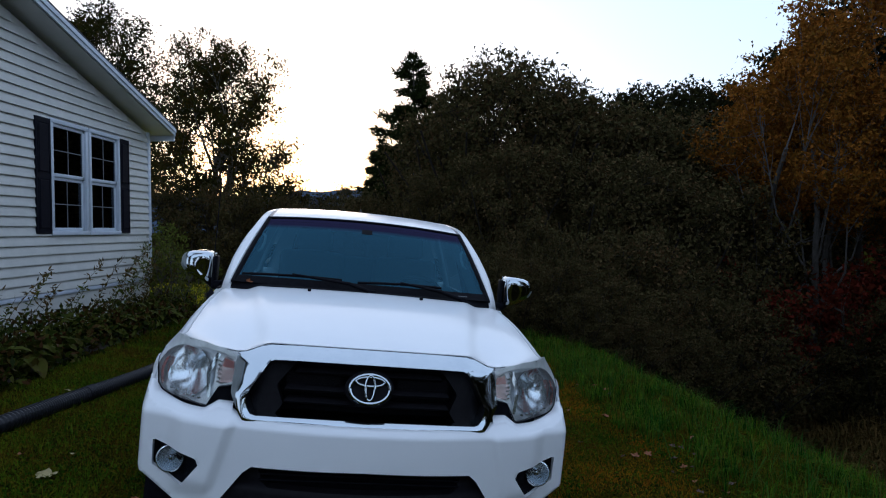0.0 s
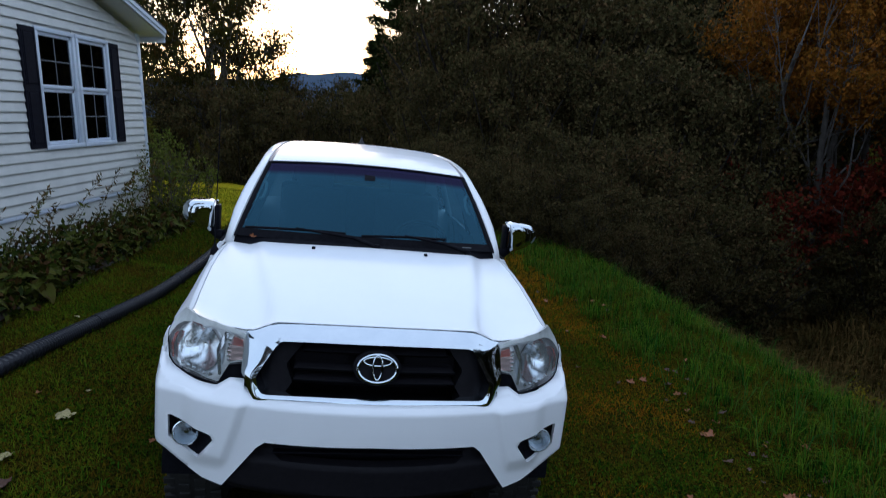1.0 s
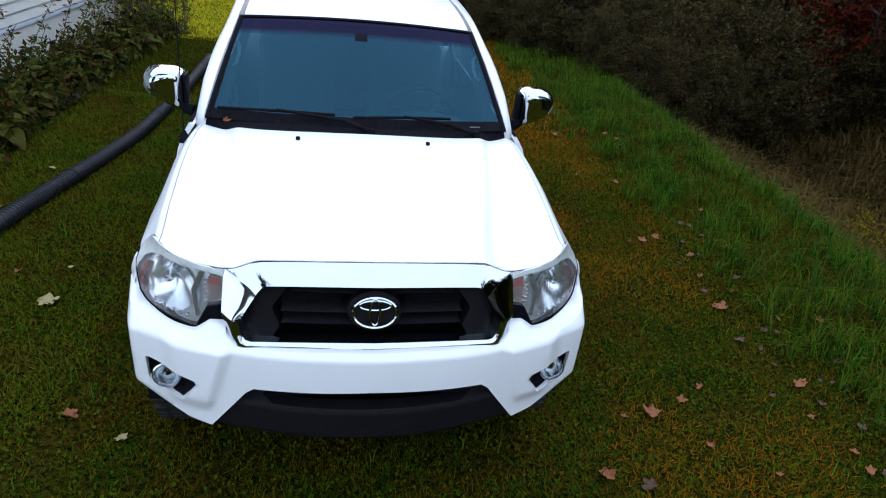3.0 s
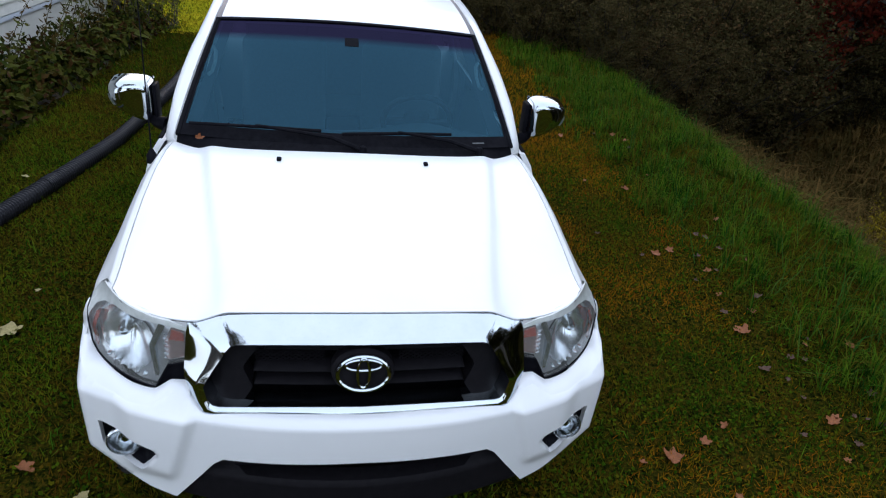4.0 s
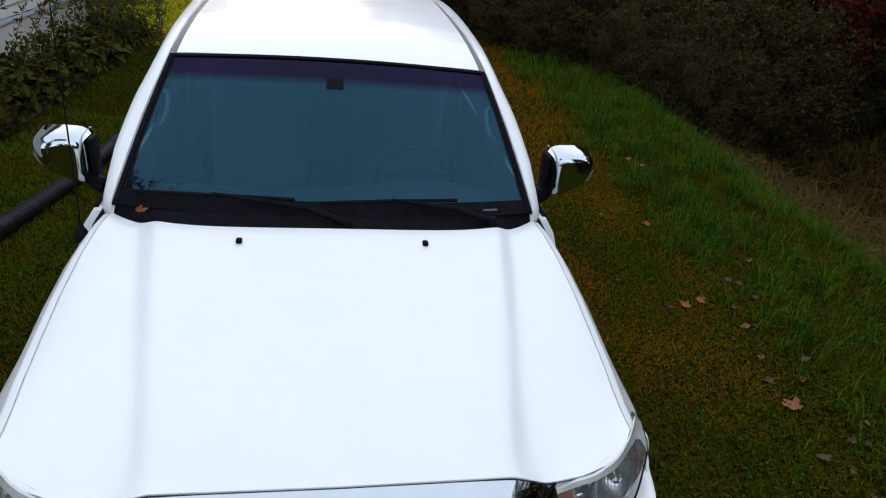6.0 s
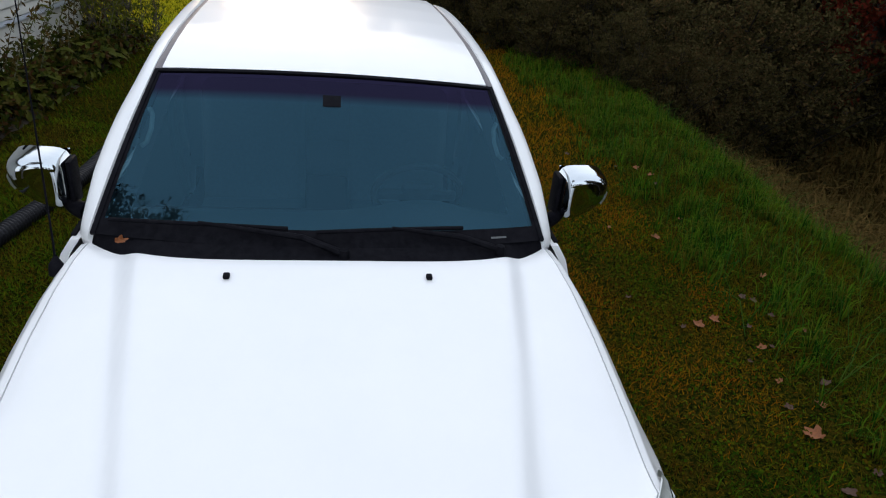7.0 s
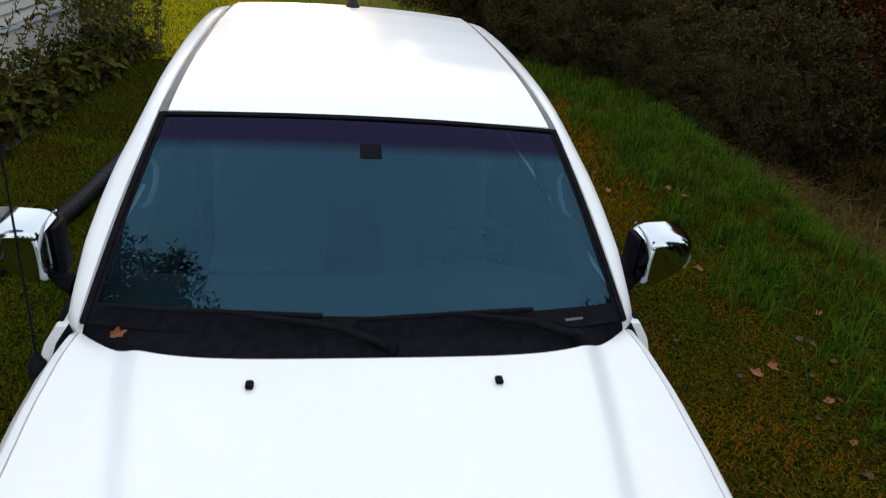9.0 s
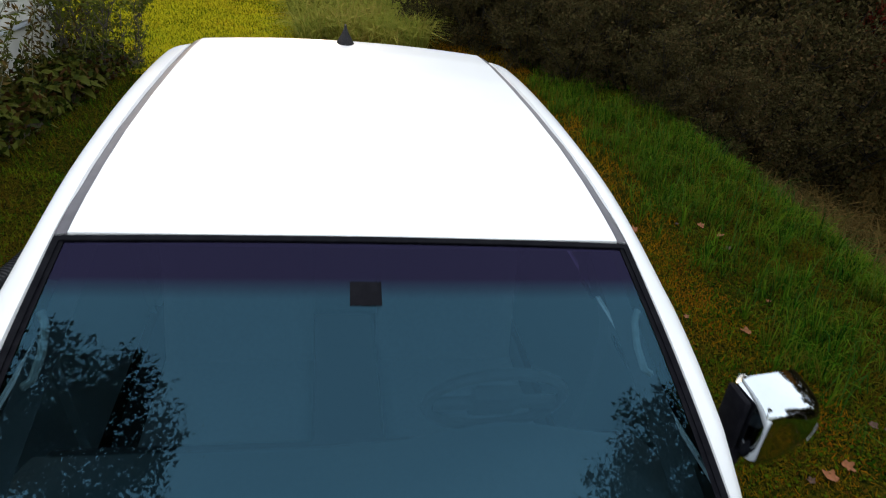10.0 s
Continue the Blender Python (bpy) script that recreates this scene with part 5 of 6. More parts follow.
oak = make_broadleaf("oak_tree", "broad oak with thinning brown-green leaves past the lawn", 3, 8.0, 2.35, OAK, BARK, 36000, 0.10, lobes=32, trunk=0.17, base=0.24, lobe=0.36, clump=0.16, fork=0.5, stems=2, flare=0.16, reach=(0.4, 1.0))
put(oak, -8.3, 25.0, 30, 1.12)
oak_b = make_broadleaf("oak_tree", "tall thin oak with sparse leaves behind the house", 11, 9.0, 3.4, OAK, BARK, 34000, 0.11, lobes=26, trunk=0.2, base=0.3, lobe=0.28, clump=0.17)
put(oak_b, -14.6, 29.0, 80, 1.26)
sapling = make_tree("sapling", "slender sapling with sparse yellow-brown leaves", 21, 4.6, 1.3, OAK, BARK, 2400, 0.09, 0.2, trunk=0.05, bare=0.3, depth=4, tufts=80)
put(sapling, -5.9, 24.0, 0, 1.05)
more(sapling, -4.6, 25.0, 140, 0.85)
pine = make_pine("pine_tree", "dark green pine with layered branches", 5, 9.4, 2.9, 42000)
put(pine, -1.2, 26.0, 0, 0.98)
more(pine, -2.6, 27.5, 130, 0.66)
more(pine, -0.2, 27.0, 250, 0.86)
thicket = make_broadleaf("thicket_tree", "dense multi-stemmed thicket tree with dull green leaves", 31, 6.6, 2.1, BRUSH, TWIG, 20000, 0.10, lobes=36, trunk=0.05, base=0.04, stems=5, lobe=0.34, clump=0.15, flare=0.22, fork=0.75, twigs=12)
put(thicket, 1.7, 19.5, 0, 1.19)
bush = make_broadleaf("bush", "dense dark bush at the edge of the lawn", 41, 2.9, 1.35, BRUSH, TWIG, 12500, 0.064, lobes=24, trunk=0.022, base=0.02, stems=7, lobe=0.36, clump=0.10, flare=0.4, category="bush", fork=0.7, twigs=9)
put(bush, 2.4, 13.4, 0, 0.62)
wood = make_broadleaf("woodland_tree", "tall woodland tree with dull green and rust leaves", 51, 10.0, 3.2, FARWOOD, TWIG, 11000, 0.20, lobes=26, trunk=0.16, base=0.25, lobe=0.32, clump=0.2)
put(wood, 9.2, 38.0, 0, 1.28)
autumn = make_broadleaf("autumn_tree", "leaning pale-barked tree with orange-brown autumn leaves", 61, 10.0, 2.7, ORANGE, PALE_BARK, 30000, 0.095, lobes=22, trunk=0.11, base=0.50, stems=3, lobe=0.34, clump=0.17, flare=0.16, fork=0.7)
put(autumn, 10.6, 20.0, 0, 1.14)
red_bush = make_tree("red_shrub", "shrub with deep red autumn leaves", 71, 2.8, 0.9, RED, BARK, 3000, 0.085, 0.18, stems=3, trunk=0.03, bare=0.55, depth=3, category="bush", tufts=110)
put(red_bush, 8.2, 18.0, 0, 1.65)
# dense brush along the far edge of the lawn and down the bank
for x, y, t, s in ((1.6, 13.9, 40, 0.55), (3.0, 13.3, 200, 0.7), (3.8, 13.8, 300, 0.8), (4.6, 14.4, 60, 0.9), (5.6, 15.0, 150, 1.05), (1.2, 14.7, 100, 0.62), (0.7, 16.0, 240, 0.7), (6.7, 16.0, 10, 1.3), (3.1, 15.0, 75, 1.06), (4.2, 15.5, 110, 1.3), (5.4, 16.2, 190, 1.4), (2.1, 15.3, 330, 0.9), (7.0, 17.4, 45, 1.6), (2.5, 12.3, 95, 0.42), (3.4, 12.5, 15, 0.5), (4.3, 13.3, 260, 0.62), (5.0, 13.9, 15, 0.7), (-0.3, 17.0, 165, 0.7), (8.4, 18.6, 80, 1.2), (6.1, 15.6, 210, 1.0), (-0.6, 15.4, 30, 0.6), (0.2, 14.8, 120, 0.6), (0.9, 14.0, 200, 0.52), (1.4, 13.2, 290, 0.46), (0.0, 16.0, 65, 0.7),
                   (12.6, 16.0, 95, 1.3), (13.6, 12.5, 15, 1.3), (10.6, 18.4, 15, 0.9), (14.0, 17.0, 165, 1.5), (11.6, 17.6, 300, 1.2), (13.0, 9.5, 70, 1.2),
                   (-6.6, 22.5, 35, 1.1), (-8.0, 23.0, 125, 1.2), (-9.6, 22.5, 215, 1.2), (-5.0, 23.0, 305, 1.15), (-3.4, 23.4, 85, 1.2), (-11.0, 21.6, 175, 1.2), (-1.8, 21.4, 255, 1.15), (-5.6, 25.5, 5, 1.35), (-12.5, 22.5, 65, 1.3), (-7.2, 26.0, 300, 1.35), (-2.6, 25.4, 20, 1.4), (-4.2, 26.2, 150, 1.4)):
    more(bush, x, y, t, s, group="bushes at the wood's edge")
for x, y, t, s in ((0.2, 21.0, 250, 1.02), (0.9, 20.0, 95, 1.09), (2.7, 20.5, 130, 1.30), (3.7, 21.5, 350, 1.38), (4.5, 22.0, 30, 1.40), (5.6, 23.0, 160, 1.50), (6.3, 22.0, 280, 1.45), (7.4, 23.0, 75, 1.48), (8.8, 24.0, 200, 1.5), (9.6, 23.0, 320, 1.36), (-0.4, 22.0, 50, 0.93),
                   (0.6, 17.7, 140, 0.63), (1.6, 17.2, 230, 0.68), (2.8, 17.6, 320, 0.79), (4.0, 18.0, 20, 0.9), (5.3, 18.5, 110, 1.02), (6.5, 18.7, 15, 1.1), (8.0, 19.4, 190, 1.08), (-0.5, 18.2, 75, 0.56), (13.6, 19.0, 60, 1.2), (15.0, 15.0, 80, 1.2), (12.4, 25.0, 180, 1.5), (-4.4, 28.5, 190, 0.5), (-7.0, 30.0, 75, 0.5)):
    more(thicket, x, y, t, s, group="thicket trees")
for x, y, t, s in ((10.8, 40.0, 40, 1.33), (13.1, 41.0, 120, 1.3), (15.7, 42.0, 300, 1.31), (16.4, 40.0, 80, 1.25), (12.4, 36.0, 160, 1.12), (10.6, 36.0, 250, 1.18), (16.8, 38.0, 10, 1.2), (20.0, 40.0, 90, 1.21), (8.1, 38.0, 200, 1.22), (14.2, 37.0, 310, 1.15), (18.5, 34.0, 15, 1.3), (16.5, 29.0, 60, 1.5), (19.5, 26.0, 160, 1.6), (22.0, 22.0, 250, 1.5), (24.0, 38.0, 90, 1.3),
                   (-14.0, 36.0, 45, 0.5), (-9.5, 38.0, 145, 0.40), (-18.0, 32.0, 245, 0.6), (-4.5, 40.0, 345, 0.38), (-22.0, 28.0, 20, 0.7), (1.0, 42.0, 70, 0.5),
                   # unseen, right of the view; the last three added to shade the bank
                   (18.0, 2.0, 130, 1.0), (19.5, 10.0, 230, 1.0), (10.0, -1.0, 230, 1.15), (13.0, 2.0, 310, 1.3), (13.4, 11.0, 80, 1.2)):
    more(wood, x, y, t, s, group="woodland trees")
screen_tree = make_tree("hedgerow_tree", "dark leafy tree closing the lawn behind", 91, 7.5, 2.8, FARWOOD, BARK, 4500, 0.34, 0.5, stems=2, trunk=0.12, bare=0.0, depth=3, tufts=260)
put(screen_tree, -7.5, -12.5, 0, 0.75)
for x, y, t, s in ((-3.8, -14.0, 40, 0.72), (0.2, -13.5, 90, 0.7), (4.2, -13.0, 150, 0.72), (8.2, -10.6, 210, 0.8), (11.5, -5.0, 260, 0.9), (13.2, -0.5, 310, 1.1), (13.8, 4.5, 20, 1.1), (-11.5, -7.0, 70, 1.0)):
    more(screen_tree, x, y, t, s, group="hedgerow trees")
for x, y, t, s in ((13.4, 21.2, 100, 1.36), (12.2, 23.0, 300, 1.16)):
    more(autumn, x, y, t, s, group="autumn trees")
more(red_bush, 11.2, 19.0, 220, 1.7)
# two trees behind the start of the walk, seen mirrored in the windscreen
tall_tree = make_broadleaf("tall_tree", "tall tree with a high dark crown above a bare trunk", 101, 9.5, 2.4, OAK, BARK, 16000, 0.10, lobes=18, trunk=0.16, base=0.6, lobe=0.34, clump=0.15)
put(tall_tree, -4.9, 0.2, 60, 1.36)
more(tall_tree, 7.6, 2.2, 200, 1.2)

# far ridge beyond the trees, the blue distance haze put into its colour
RIDGE = mottled(material("hazy_ridge", rough=1.0, spec=0.0), 0.02, [(0.3, (0.042, 0.06, 0.09)), (0.7, (0.06, 0.078, 0.108))])
single("far_ridge", sheet(lambda u, v: (-900 + 1500 * u, 700 + 250 * v, -20 + v * (70 + 18 * noise.noise((u * 9, 2.0, 0)) + 6 * noise.noise((u * 40, 5.0, 0)))), 120, 6), RIDGE, "blue hazy mountain ridge beyond the trees", "mountain", kind="structure")

# corrugated drain pipe
def smooth_path(keys, n):
    out = []
    for i in range(n + 1):
        t = i / n * (len(keys) - 1)
        k = min(int(t), len(keys) - 2)
        f = t - k
        p = [Vector(keys[max(0, min(len(keys) - 1, k + j))]) for j in (-1, 0, 1, 2)]
        out.append(0.5 * (2 * p[1] + (p[2] - p[0]) * f + (2 * p[0] - 5 * p[1] + 4 * p[2] - p[3]) * f * f + (3 * p[1] - p[0] - 3 * p[2] + p[3]) * f ** 3))
    return out


PIPE = mottled(material("drain_pipe", rough=0.45, spec=0.3), 6.0, [(0.3, (0.007, 0.007, 0.010)), (0.7, (0.015, 0.015, 0.020))], rough=(0.36, 0.55))
run = smooth_path([(-3.3, 1.6, 0), (-3.25, 3.2, 0), (-3.19, 4.85, 0), (-3.13, 5.6, 0), (-3.06, 6.3, 0), (-3.02, 7.0, 0), (-3.05, 7.7, 0), (-3.1, 8.4, 0), (-3.18, 9.2, 0), (-3.3, 10.2, 0)], 860)
pipe_pts = [(p.x, p.y, height(p.x, p.y, False) + 0.062) for p in run]
pipe = single("drain_pipe", tube(pipe_pts, [(0.066, 0.066, 0.055, 0.055)[i % 4] for i in range(len(pipe_pts))], 14), PIPE, "black corrugated drain pipe lying on the lawn", "pipe", smooth=25)
for at in (330, 560):
    c = Vector(pipe_pts[at])
    d = Vector(pipe_pts[at + 8]) - Vector(pipe_pts[at - 8])
    part("coupling", tube([c + d * (k / 12 - 0.5) for k in range(13)], [(0.070, 0.064)[k % 2] for k in range(13)], 16), PIPE, pipe, smooth=25)

# ---- lawn, weeds, fallen leaves ----
LAWN = leafy("lawn_blades", [(0.28, (0.0063, 0.0238, 0.0008)), (0.42, (0.0253, 0.0618, 0.0024)), (0.53, (0.0594, 0.0911, 0.0032)), (0.62, (0.0911, 0.0673, 0.0032)), (0.78, (0.0713, 0.0285, 0.0040))], through_light=0.25, patchy=0.72, patch_size=2.6)
RUSTY = leafy("rusty_lawn_blades", [(0.24, (0.0340, 0.0425, 0.0017)), (0.40, (0.1275, 0.0892, 0.0026)), (0.54, (0.2550, 0.1190, 0.0034)), (0.75, (0.2465, 0.0723, 0.0051))], through_light=0.3, patchy=0.66, patch_size=2.4)
LUSH = leafy("lush_grass", [(0.26, (0.0026, 0.0141, 0.0009)), (0.42, (0.0097, 0.0458, 0.0026)), (0.54, (0.0299, 0.0933, 0.0044)), (0.66, (0.0810, 0.1540, 0.0079)), (0.85, (0.0924, 0.0748, 0.0088))], through_light=0.3, patchy=0.45, patch_size=2.4)
# the open evening light behind the house is put into this bright colour
SUNNY = leafy("lit_lawn", [(0.28, (0.27, 0.28, 0.008)), (0.5, (0.36, 0.32, 0.010)), (0.72, (0.43, 0.28, 0.013))], through_light=0.35, patchy=0.88, patch_size=0.6)
DRY = leafy("dry_weeds", [(0.2, (0.0240, 0.0240, 0.0072)), (0.5, (0.0720, 0.0516, 0.0144)), (0.75, (0.1260, 0.0756, 0.0240)), (1.0, (0.0396, 0.0504, 0.0096))])
GOLD = leafy("goldenrod", [(0.2, (0.07, 0.07, 0.0085)), (0.6, (0.22, 0.16, 0.01)), (1.0, (0.06, 0.065, 0.01))])


def blades(rng, xy, length, width, lean, segments=1):
    """Grass blades that taper and bend over, rooted on the ground."""
    n = len(xy)
    z = np.array([height(x, y) for x, y in xy])
    root = np.column_stack([xy, z - 0.004])
    a = rng.uniform(0, 2 * math.pi, n)
    out = np.column_stack([np.cos(a), np.sin(a), np.zeros(n)])
    side = np.column_stack([-np.sin(a + rng.normal(0, 0.5, n)), np.cos(a), np.zeros(n)]) * (width * rng.uniform(0.6, 1.3, n))[:, None] / 2
    ln = (length * rng.uniform(0.45, 1.35, n))[:, None]
    tilt = (lean * rng.uniform(0.2, 1.5, n))[:, None]
    up = np.array((0, 0, 1.0))
    tip = root + up * ln * (1 - 0.35 * tilt) + out * ln * tilt
    if segments == 1:
        v = np.stack([root - side, root + side, tip], axis=1).reshape(-1, 3)
        return v, np.arange(3 * n).reshape(n, 3)
    mid = root + up * ln * 0.62 + out * ln * tilt * 0.30
    v = np.stack([root - side, root + side, mid + side * 0.8, mid - side * 0.8, tip + side * 0.12, tip - side * 0.12], axis=1).reshape(-1, 3)
    f = np.arange(n)[:, None] * 6
    return v, np.concatenate([f + np.array((0, 1, 2, 3)), f + np.array((3, 2, 4, 5))])


def scatter(rng, n, x0, x1, y0, y1, keep):
    pts = np.column_stack([rng.uniform(x0, x1, n), rng.uniform(y0, y1, n)])
    return pts[[bool(keep(x, y)) for x, y in pts]]


def stuff(name, geo, mat, label, category):
    return tagged(new(name, quick_mesh(name, geo[0], geo[1], mat)), label, category, kind="stuff")


rng = np.random.default_rng(17)


def patch(x, y, s=1.0, o=0.0):
    return noise.noise((x * 1.1 * s + o, y * 0.8 * s, 5.0 + o))


def off_truck(x, y):
    u, w = across(x, y), -0.1564 * (x + 0.391) + 0.9877 * (y - 2.737)
    return abs(u) > 0.75 or w < 0.7 or w > 5.0


def bed_edge(y):
    return -3.72 - 0.075 * (y - 3.5)


def bare_strip(u, y):
    """The worn, leaf-strewn strip at the foot of the bank grass."""
    return math.exp(-((u - 2.68 - 0.12 * patch(u, y, 1.4, 70.0)) / 0.17) ** 2) * step(3.2, 3.8, y) * (1 - step(5.4, 6.4, y))


def lawn_here(x, y):
    u = across(x, y)
    return x > bed_edge(y) + 0.1 * patch(x, y, 2) and u < 4.3 and off_truck(x, y) and rng.uniform() < 0.95 - 0.55 * step(0.1, 0.5, patch(x, y, 2.2, 9.0)) - 0.6 * bare_strip(u, y)


near = scatter(rng, 350000, -4.5, 5.5, 1.2, 8.5, lawn_here)
rust = np.array([1.25 < across(x, y) + 0.25 * patch(x, y, 1.2, 50.0) + 0.16 * j < 2.75 and patch(x, y, 1.0, 12.0) + 0.16 * k > -0.30 + 0.45 * (1 - step(3.4, 5.2, y)) for (x, y), j, k in zip(near, rng.normal(size=len(near)), rng.normal(size=len(near)))])
side = np.array([across(x, y) + 0.35 * patch(x, y, 1.3, 31.0) < -1.35 for x, y in near])
MOSSY = leafy("mossy_lawn_blades", [(0.28, (0.0085, 0.0340, 0.0008)), (0.42, (0.0340, 0.0850, 0.0026)), (0.53, (0.0723, 0.1275, 0.0043)), (0.64, (0.1105, 0.1062, 0.0051)), (0.80, (0.0723, 0.0340, 0.0051))], through_light=0.25, patchy=0.72, patch_size=1.8)
stuff("lawn_grass", blades(rng, near[~rust & ~side], 0.046, 0.0066, 0.85), LAWN, "short mossy lawn grass, green mixed with rust brown", "grass")
stuff("lawn_grass", blades(rng, near[~rust & side], 0.050, 0.0070, 0.85), MOSSY, "short bright green lawn grass between pipe and bed", "grass")
stuff("lawn_grass", blades(rng, near[rust], 0.040, 0.0066, 0.9), RUSTY, "short worn lawn grass turned rust and gold", "grass")
far = scatter(rng, 150000, -6.5, 4.8, 8.5, 18.5, lambda x, y: -4.5 < across(x, y) < 4.3)
rust = np.array([1.2 < across(x, y) + 0.25 * patch(x, y, 1.2, 50.0) < 3.0 for x, y in far])
stuff("lawn_grass", blades(rng, far[~rust], 0.06, 0.010, 0.8), LAWN, "short lawn grass beyond the truck", "grass")
stuff("lawn_grass", blades(rng, far[rust], 0.06, 0.010, 0.8), RUSTY, "rust-coloured worn grass beyond the truck", "grass")
start = scatter(rng, 60000, -4.4, 7.0, -5.0, 1.25, lambda x, y: True)
stuff("lawn_grass", blades(rng, start, 0.055, 0.012, 0.9), LAWN, "short lawn grass in front of the truck", "grass")
# base sheet under the back lawn, its extra light painted into the colour
TURF = mottled(material("lit_turf", rough=1.0, spec=0.0), 0.7, [(0.3, (0.22, 0.22, 0.008)), (0.55, (0.30, 0.26, 0.009)), (0.72, (0.34, 0.23, 0.012))], bump=1.0, bump_scale=60)


def turf_pt(u, v):
    y = 11.7 + 9.3 * v
    x0, x1 = -4.9 - 5.6 * step(12.6, 12.9, y), (1.4 - 0.1 * (y - 11) - 0.1564 * (y - 2.737)) / 0.9877 - 0.391
    x = x0 + (x1 - x0) * u
    return x, y, height(x, y) + 0.008


single("back_lawn", sheet(turf_pt, 60, 60), TURF, "close-cut yellow-green turf behind the house, open light put into its colour", "lawn", kind="structure", smooth=180)
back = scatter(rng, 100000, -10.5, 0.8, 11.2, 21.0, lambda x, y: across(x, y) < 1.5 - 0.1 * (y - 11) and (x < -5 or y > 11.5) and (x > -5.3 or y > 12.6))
stuff("lawn_grass", blades(rng, back, 0.045, 0.03, 1.6), SUNNY, "yellow-green lawn behind the house, open light put into its colour", "grass")


def lush_here(x, y):
    u = across(x, y)
    return u + 0.45 * patch(x, y, 1.6, 3.0) > 2.95 and u < 6.3 and rng.uniform() < 0.12 + 0.95 * step(-0.2, 0.25, patch(x, y, 2.3, 21.0))


lush = scatter(rng, 70000, 0.5, 6.6, 1.5, 14.5, lush_here)
stuff("tall_grass", blades(rng, lush, 0.13, 0.007, 0.75, 2), LUSH, "long lush green grass along the bank", "grass")
def clumps(rng, centres, per, length, width):
    """Tufts: blades that spring from one root and arch outwards."""
    n = len(centres) * per
    own = np.repeat(np.arange(len(centres)), per)
    size = rng.uniform(0.6, 1.3, len(centres))[own]
    a = rng.uniform(0, 2 * math.pi, n)
    r = rng.uniform(0, 0.035, n)
    xy = centres[own] + np.column_stack([np.cos(a), np.sin(a)]) * r[:, None]
    z = np.array([height(x, y) for x, y in centres])[own]
    root = np.column_stack([xy, z - 0.004])
    out = np.column_stack([np.cos(a), np.sin(a), np.zeros(n)])
    side = np.column_stack([-np.sin(a), np.cos(a), np.zeros(n)]) * (width * rng.uniform(0.6, 1.3, n))[:, None] / 2
    ln = (length * size * rng.uniform(0.6, 1.2, n))[:, None]
    bow = rng.uniform(0.15, 0.85, n)[:, None]
    up = np.array((0, 0, 1.0))
    mid = root + up * ln * 0.6 + out * ln * bow * 0.35
    tip = root + up * ln * (0.95 - 0.55 * bow) + out * ln * bow
    v = np.stack([root - side, root + side, mid + side * 0.8, mid - side * 0.8, tip + side * 0.1, tip - side * 0.1], axis=1).reshape(-1, 3)
    f = np.arange(n)[:, None] * 6
    return v, np.concatenate([f + np.array((0, 1, 2, 3)), f + np.array((3, 2, 4, 5))])


tuft_spots = scatter(rng, 5200, 0.8, 6.0, 1.5, 13.5, lambda x, y: across(x, y) + 0.4 * patch(x, y, 1.6, 3.0) > 2.75 and across(x, y) < 5.2 and rng.uniform() < 0.15 + 0.85 * step(-0.15, 0.3, patch(x, y, 2.3, 21.0)))
stuff("grass_clumps", clumps(rng, tuft_spots, 15, 0.21, 0.0065), LUSH, "arching clumps of bright green bank grass", "grass")
wisps = scatter(rng, 2600, 0.8, 6.0, 1.5, 12.0, lambda x, y: across(x, y) > 2.7 and across(x, y) < 5.6)
stuff("grass_wisps", blades(rng, wisps, 0.30, 0.007, 0.7, 2), leafy("pale_grass", [(0.3, (0.02, 0.07, 0.01)), (0.7, (0.06, 0.11, 0.015)), (1.0, (0.10, 0.09, 0.03))], through_light=0.3), "long arching single blades in the bank grass", "grass")
tufts = scatter(rng, 26000, -4.4, 5.0, 1.5, 14.0, lambda x, y: patch(x, y, 3.4, 40.0) > 0.18 and -2.9 < across(x, y) < 3 and off_truck(x, y))
stuff("grass_tufts", blades(rng, tufts, 0.075, 0.006, 0.8, 2), LUSH, "scattered tufts of greener grass", "grass")
weeds = scatter(rng, 90000, 2.0, 17.0, 1.0, 20.0, lambda x, y: across(x, y) + 0.5 * patch(x, y, 0.8, 7.0) > 5.5 and across(x, y) < 16 and x > 0.45 * (y - 6) and rng.uniform() < 0.35 + 0.65 * step(-0.2, 0.3, patch(x, y, 1.0, 33.0)))
stuff("dry_weeds", blades(rng, weeds, 0.34, 0.014, 0.9, 2), DRY, "dry brown weeds and grass on the bank", "weeds")
far_weeds = scatter(rng, 26000, 5.0, 17.0, 11.0, 21.0, lambda x, y: across(x, y) > 8.0 and x > 0.45 * (y - 6) and rng.uniform() < 0.3 + 0.7 * step(-0.2, 0.3, patch(x, y, 0.7, 90.0)))
stuff("dry_weeds", blades(rng, far_weeds, 0.5, 0.035, 0.9, 2), DRY, "tall brown weeds at the foot of the bank", "weeds")
heads = scatter(rng, 30000, 2.5, 15.0, 1.0, 19.0, lambda x, y: across(x, y) > 5.7 and x > 0.45 * (y - 6) and patch(x, y, 1.5, 61.0) > 0.05)
hz = np.array([height(x, y) for x, y in heads]) + rng.uniform(0.12, 0.5, len(heads))
stuff("seed_heads", leaf_geo(np.column_stack([heads, hz]), 0.05, 0.03, rng), DRY, "small seed heads and leaves among the weeds", "weeds")
tall_back = scatter(rng, 16000, -3.2, -0.6, 13.6, 17.6, lambda x, y: -0.19 * y + 0.25 * patch(x, y, 1.5, 3.0) < x < -0.7 and y > 13.8 + 0.4 * patch(x, y, 1.3, 8.0))
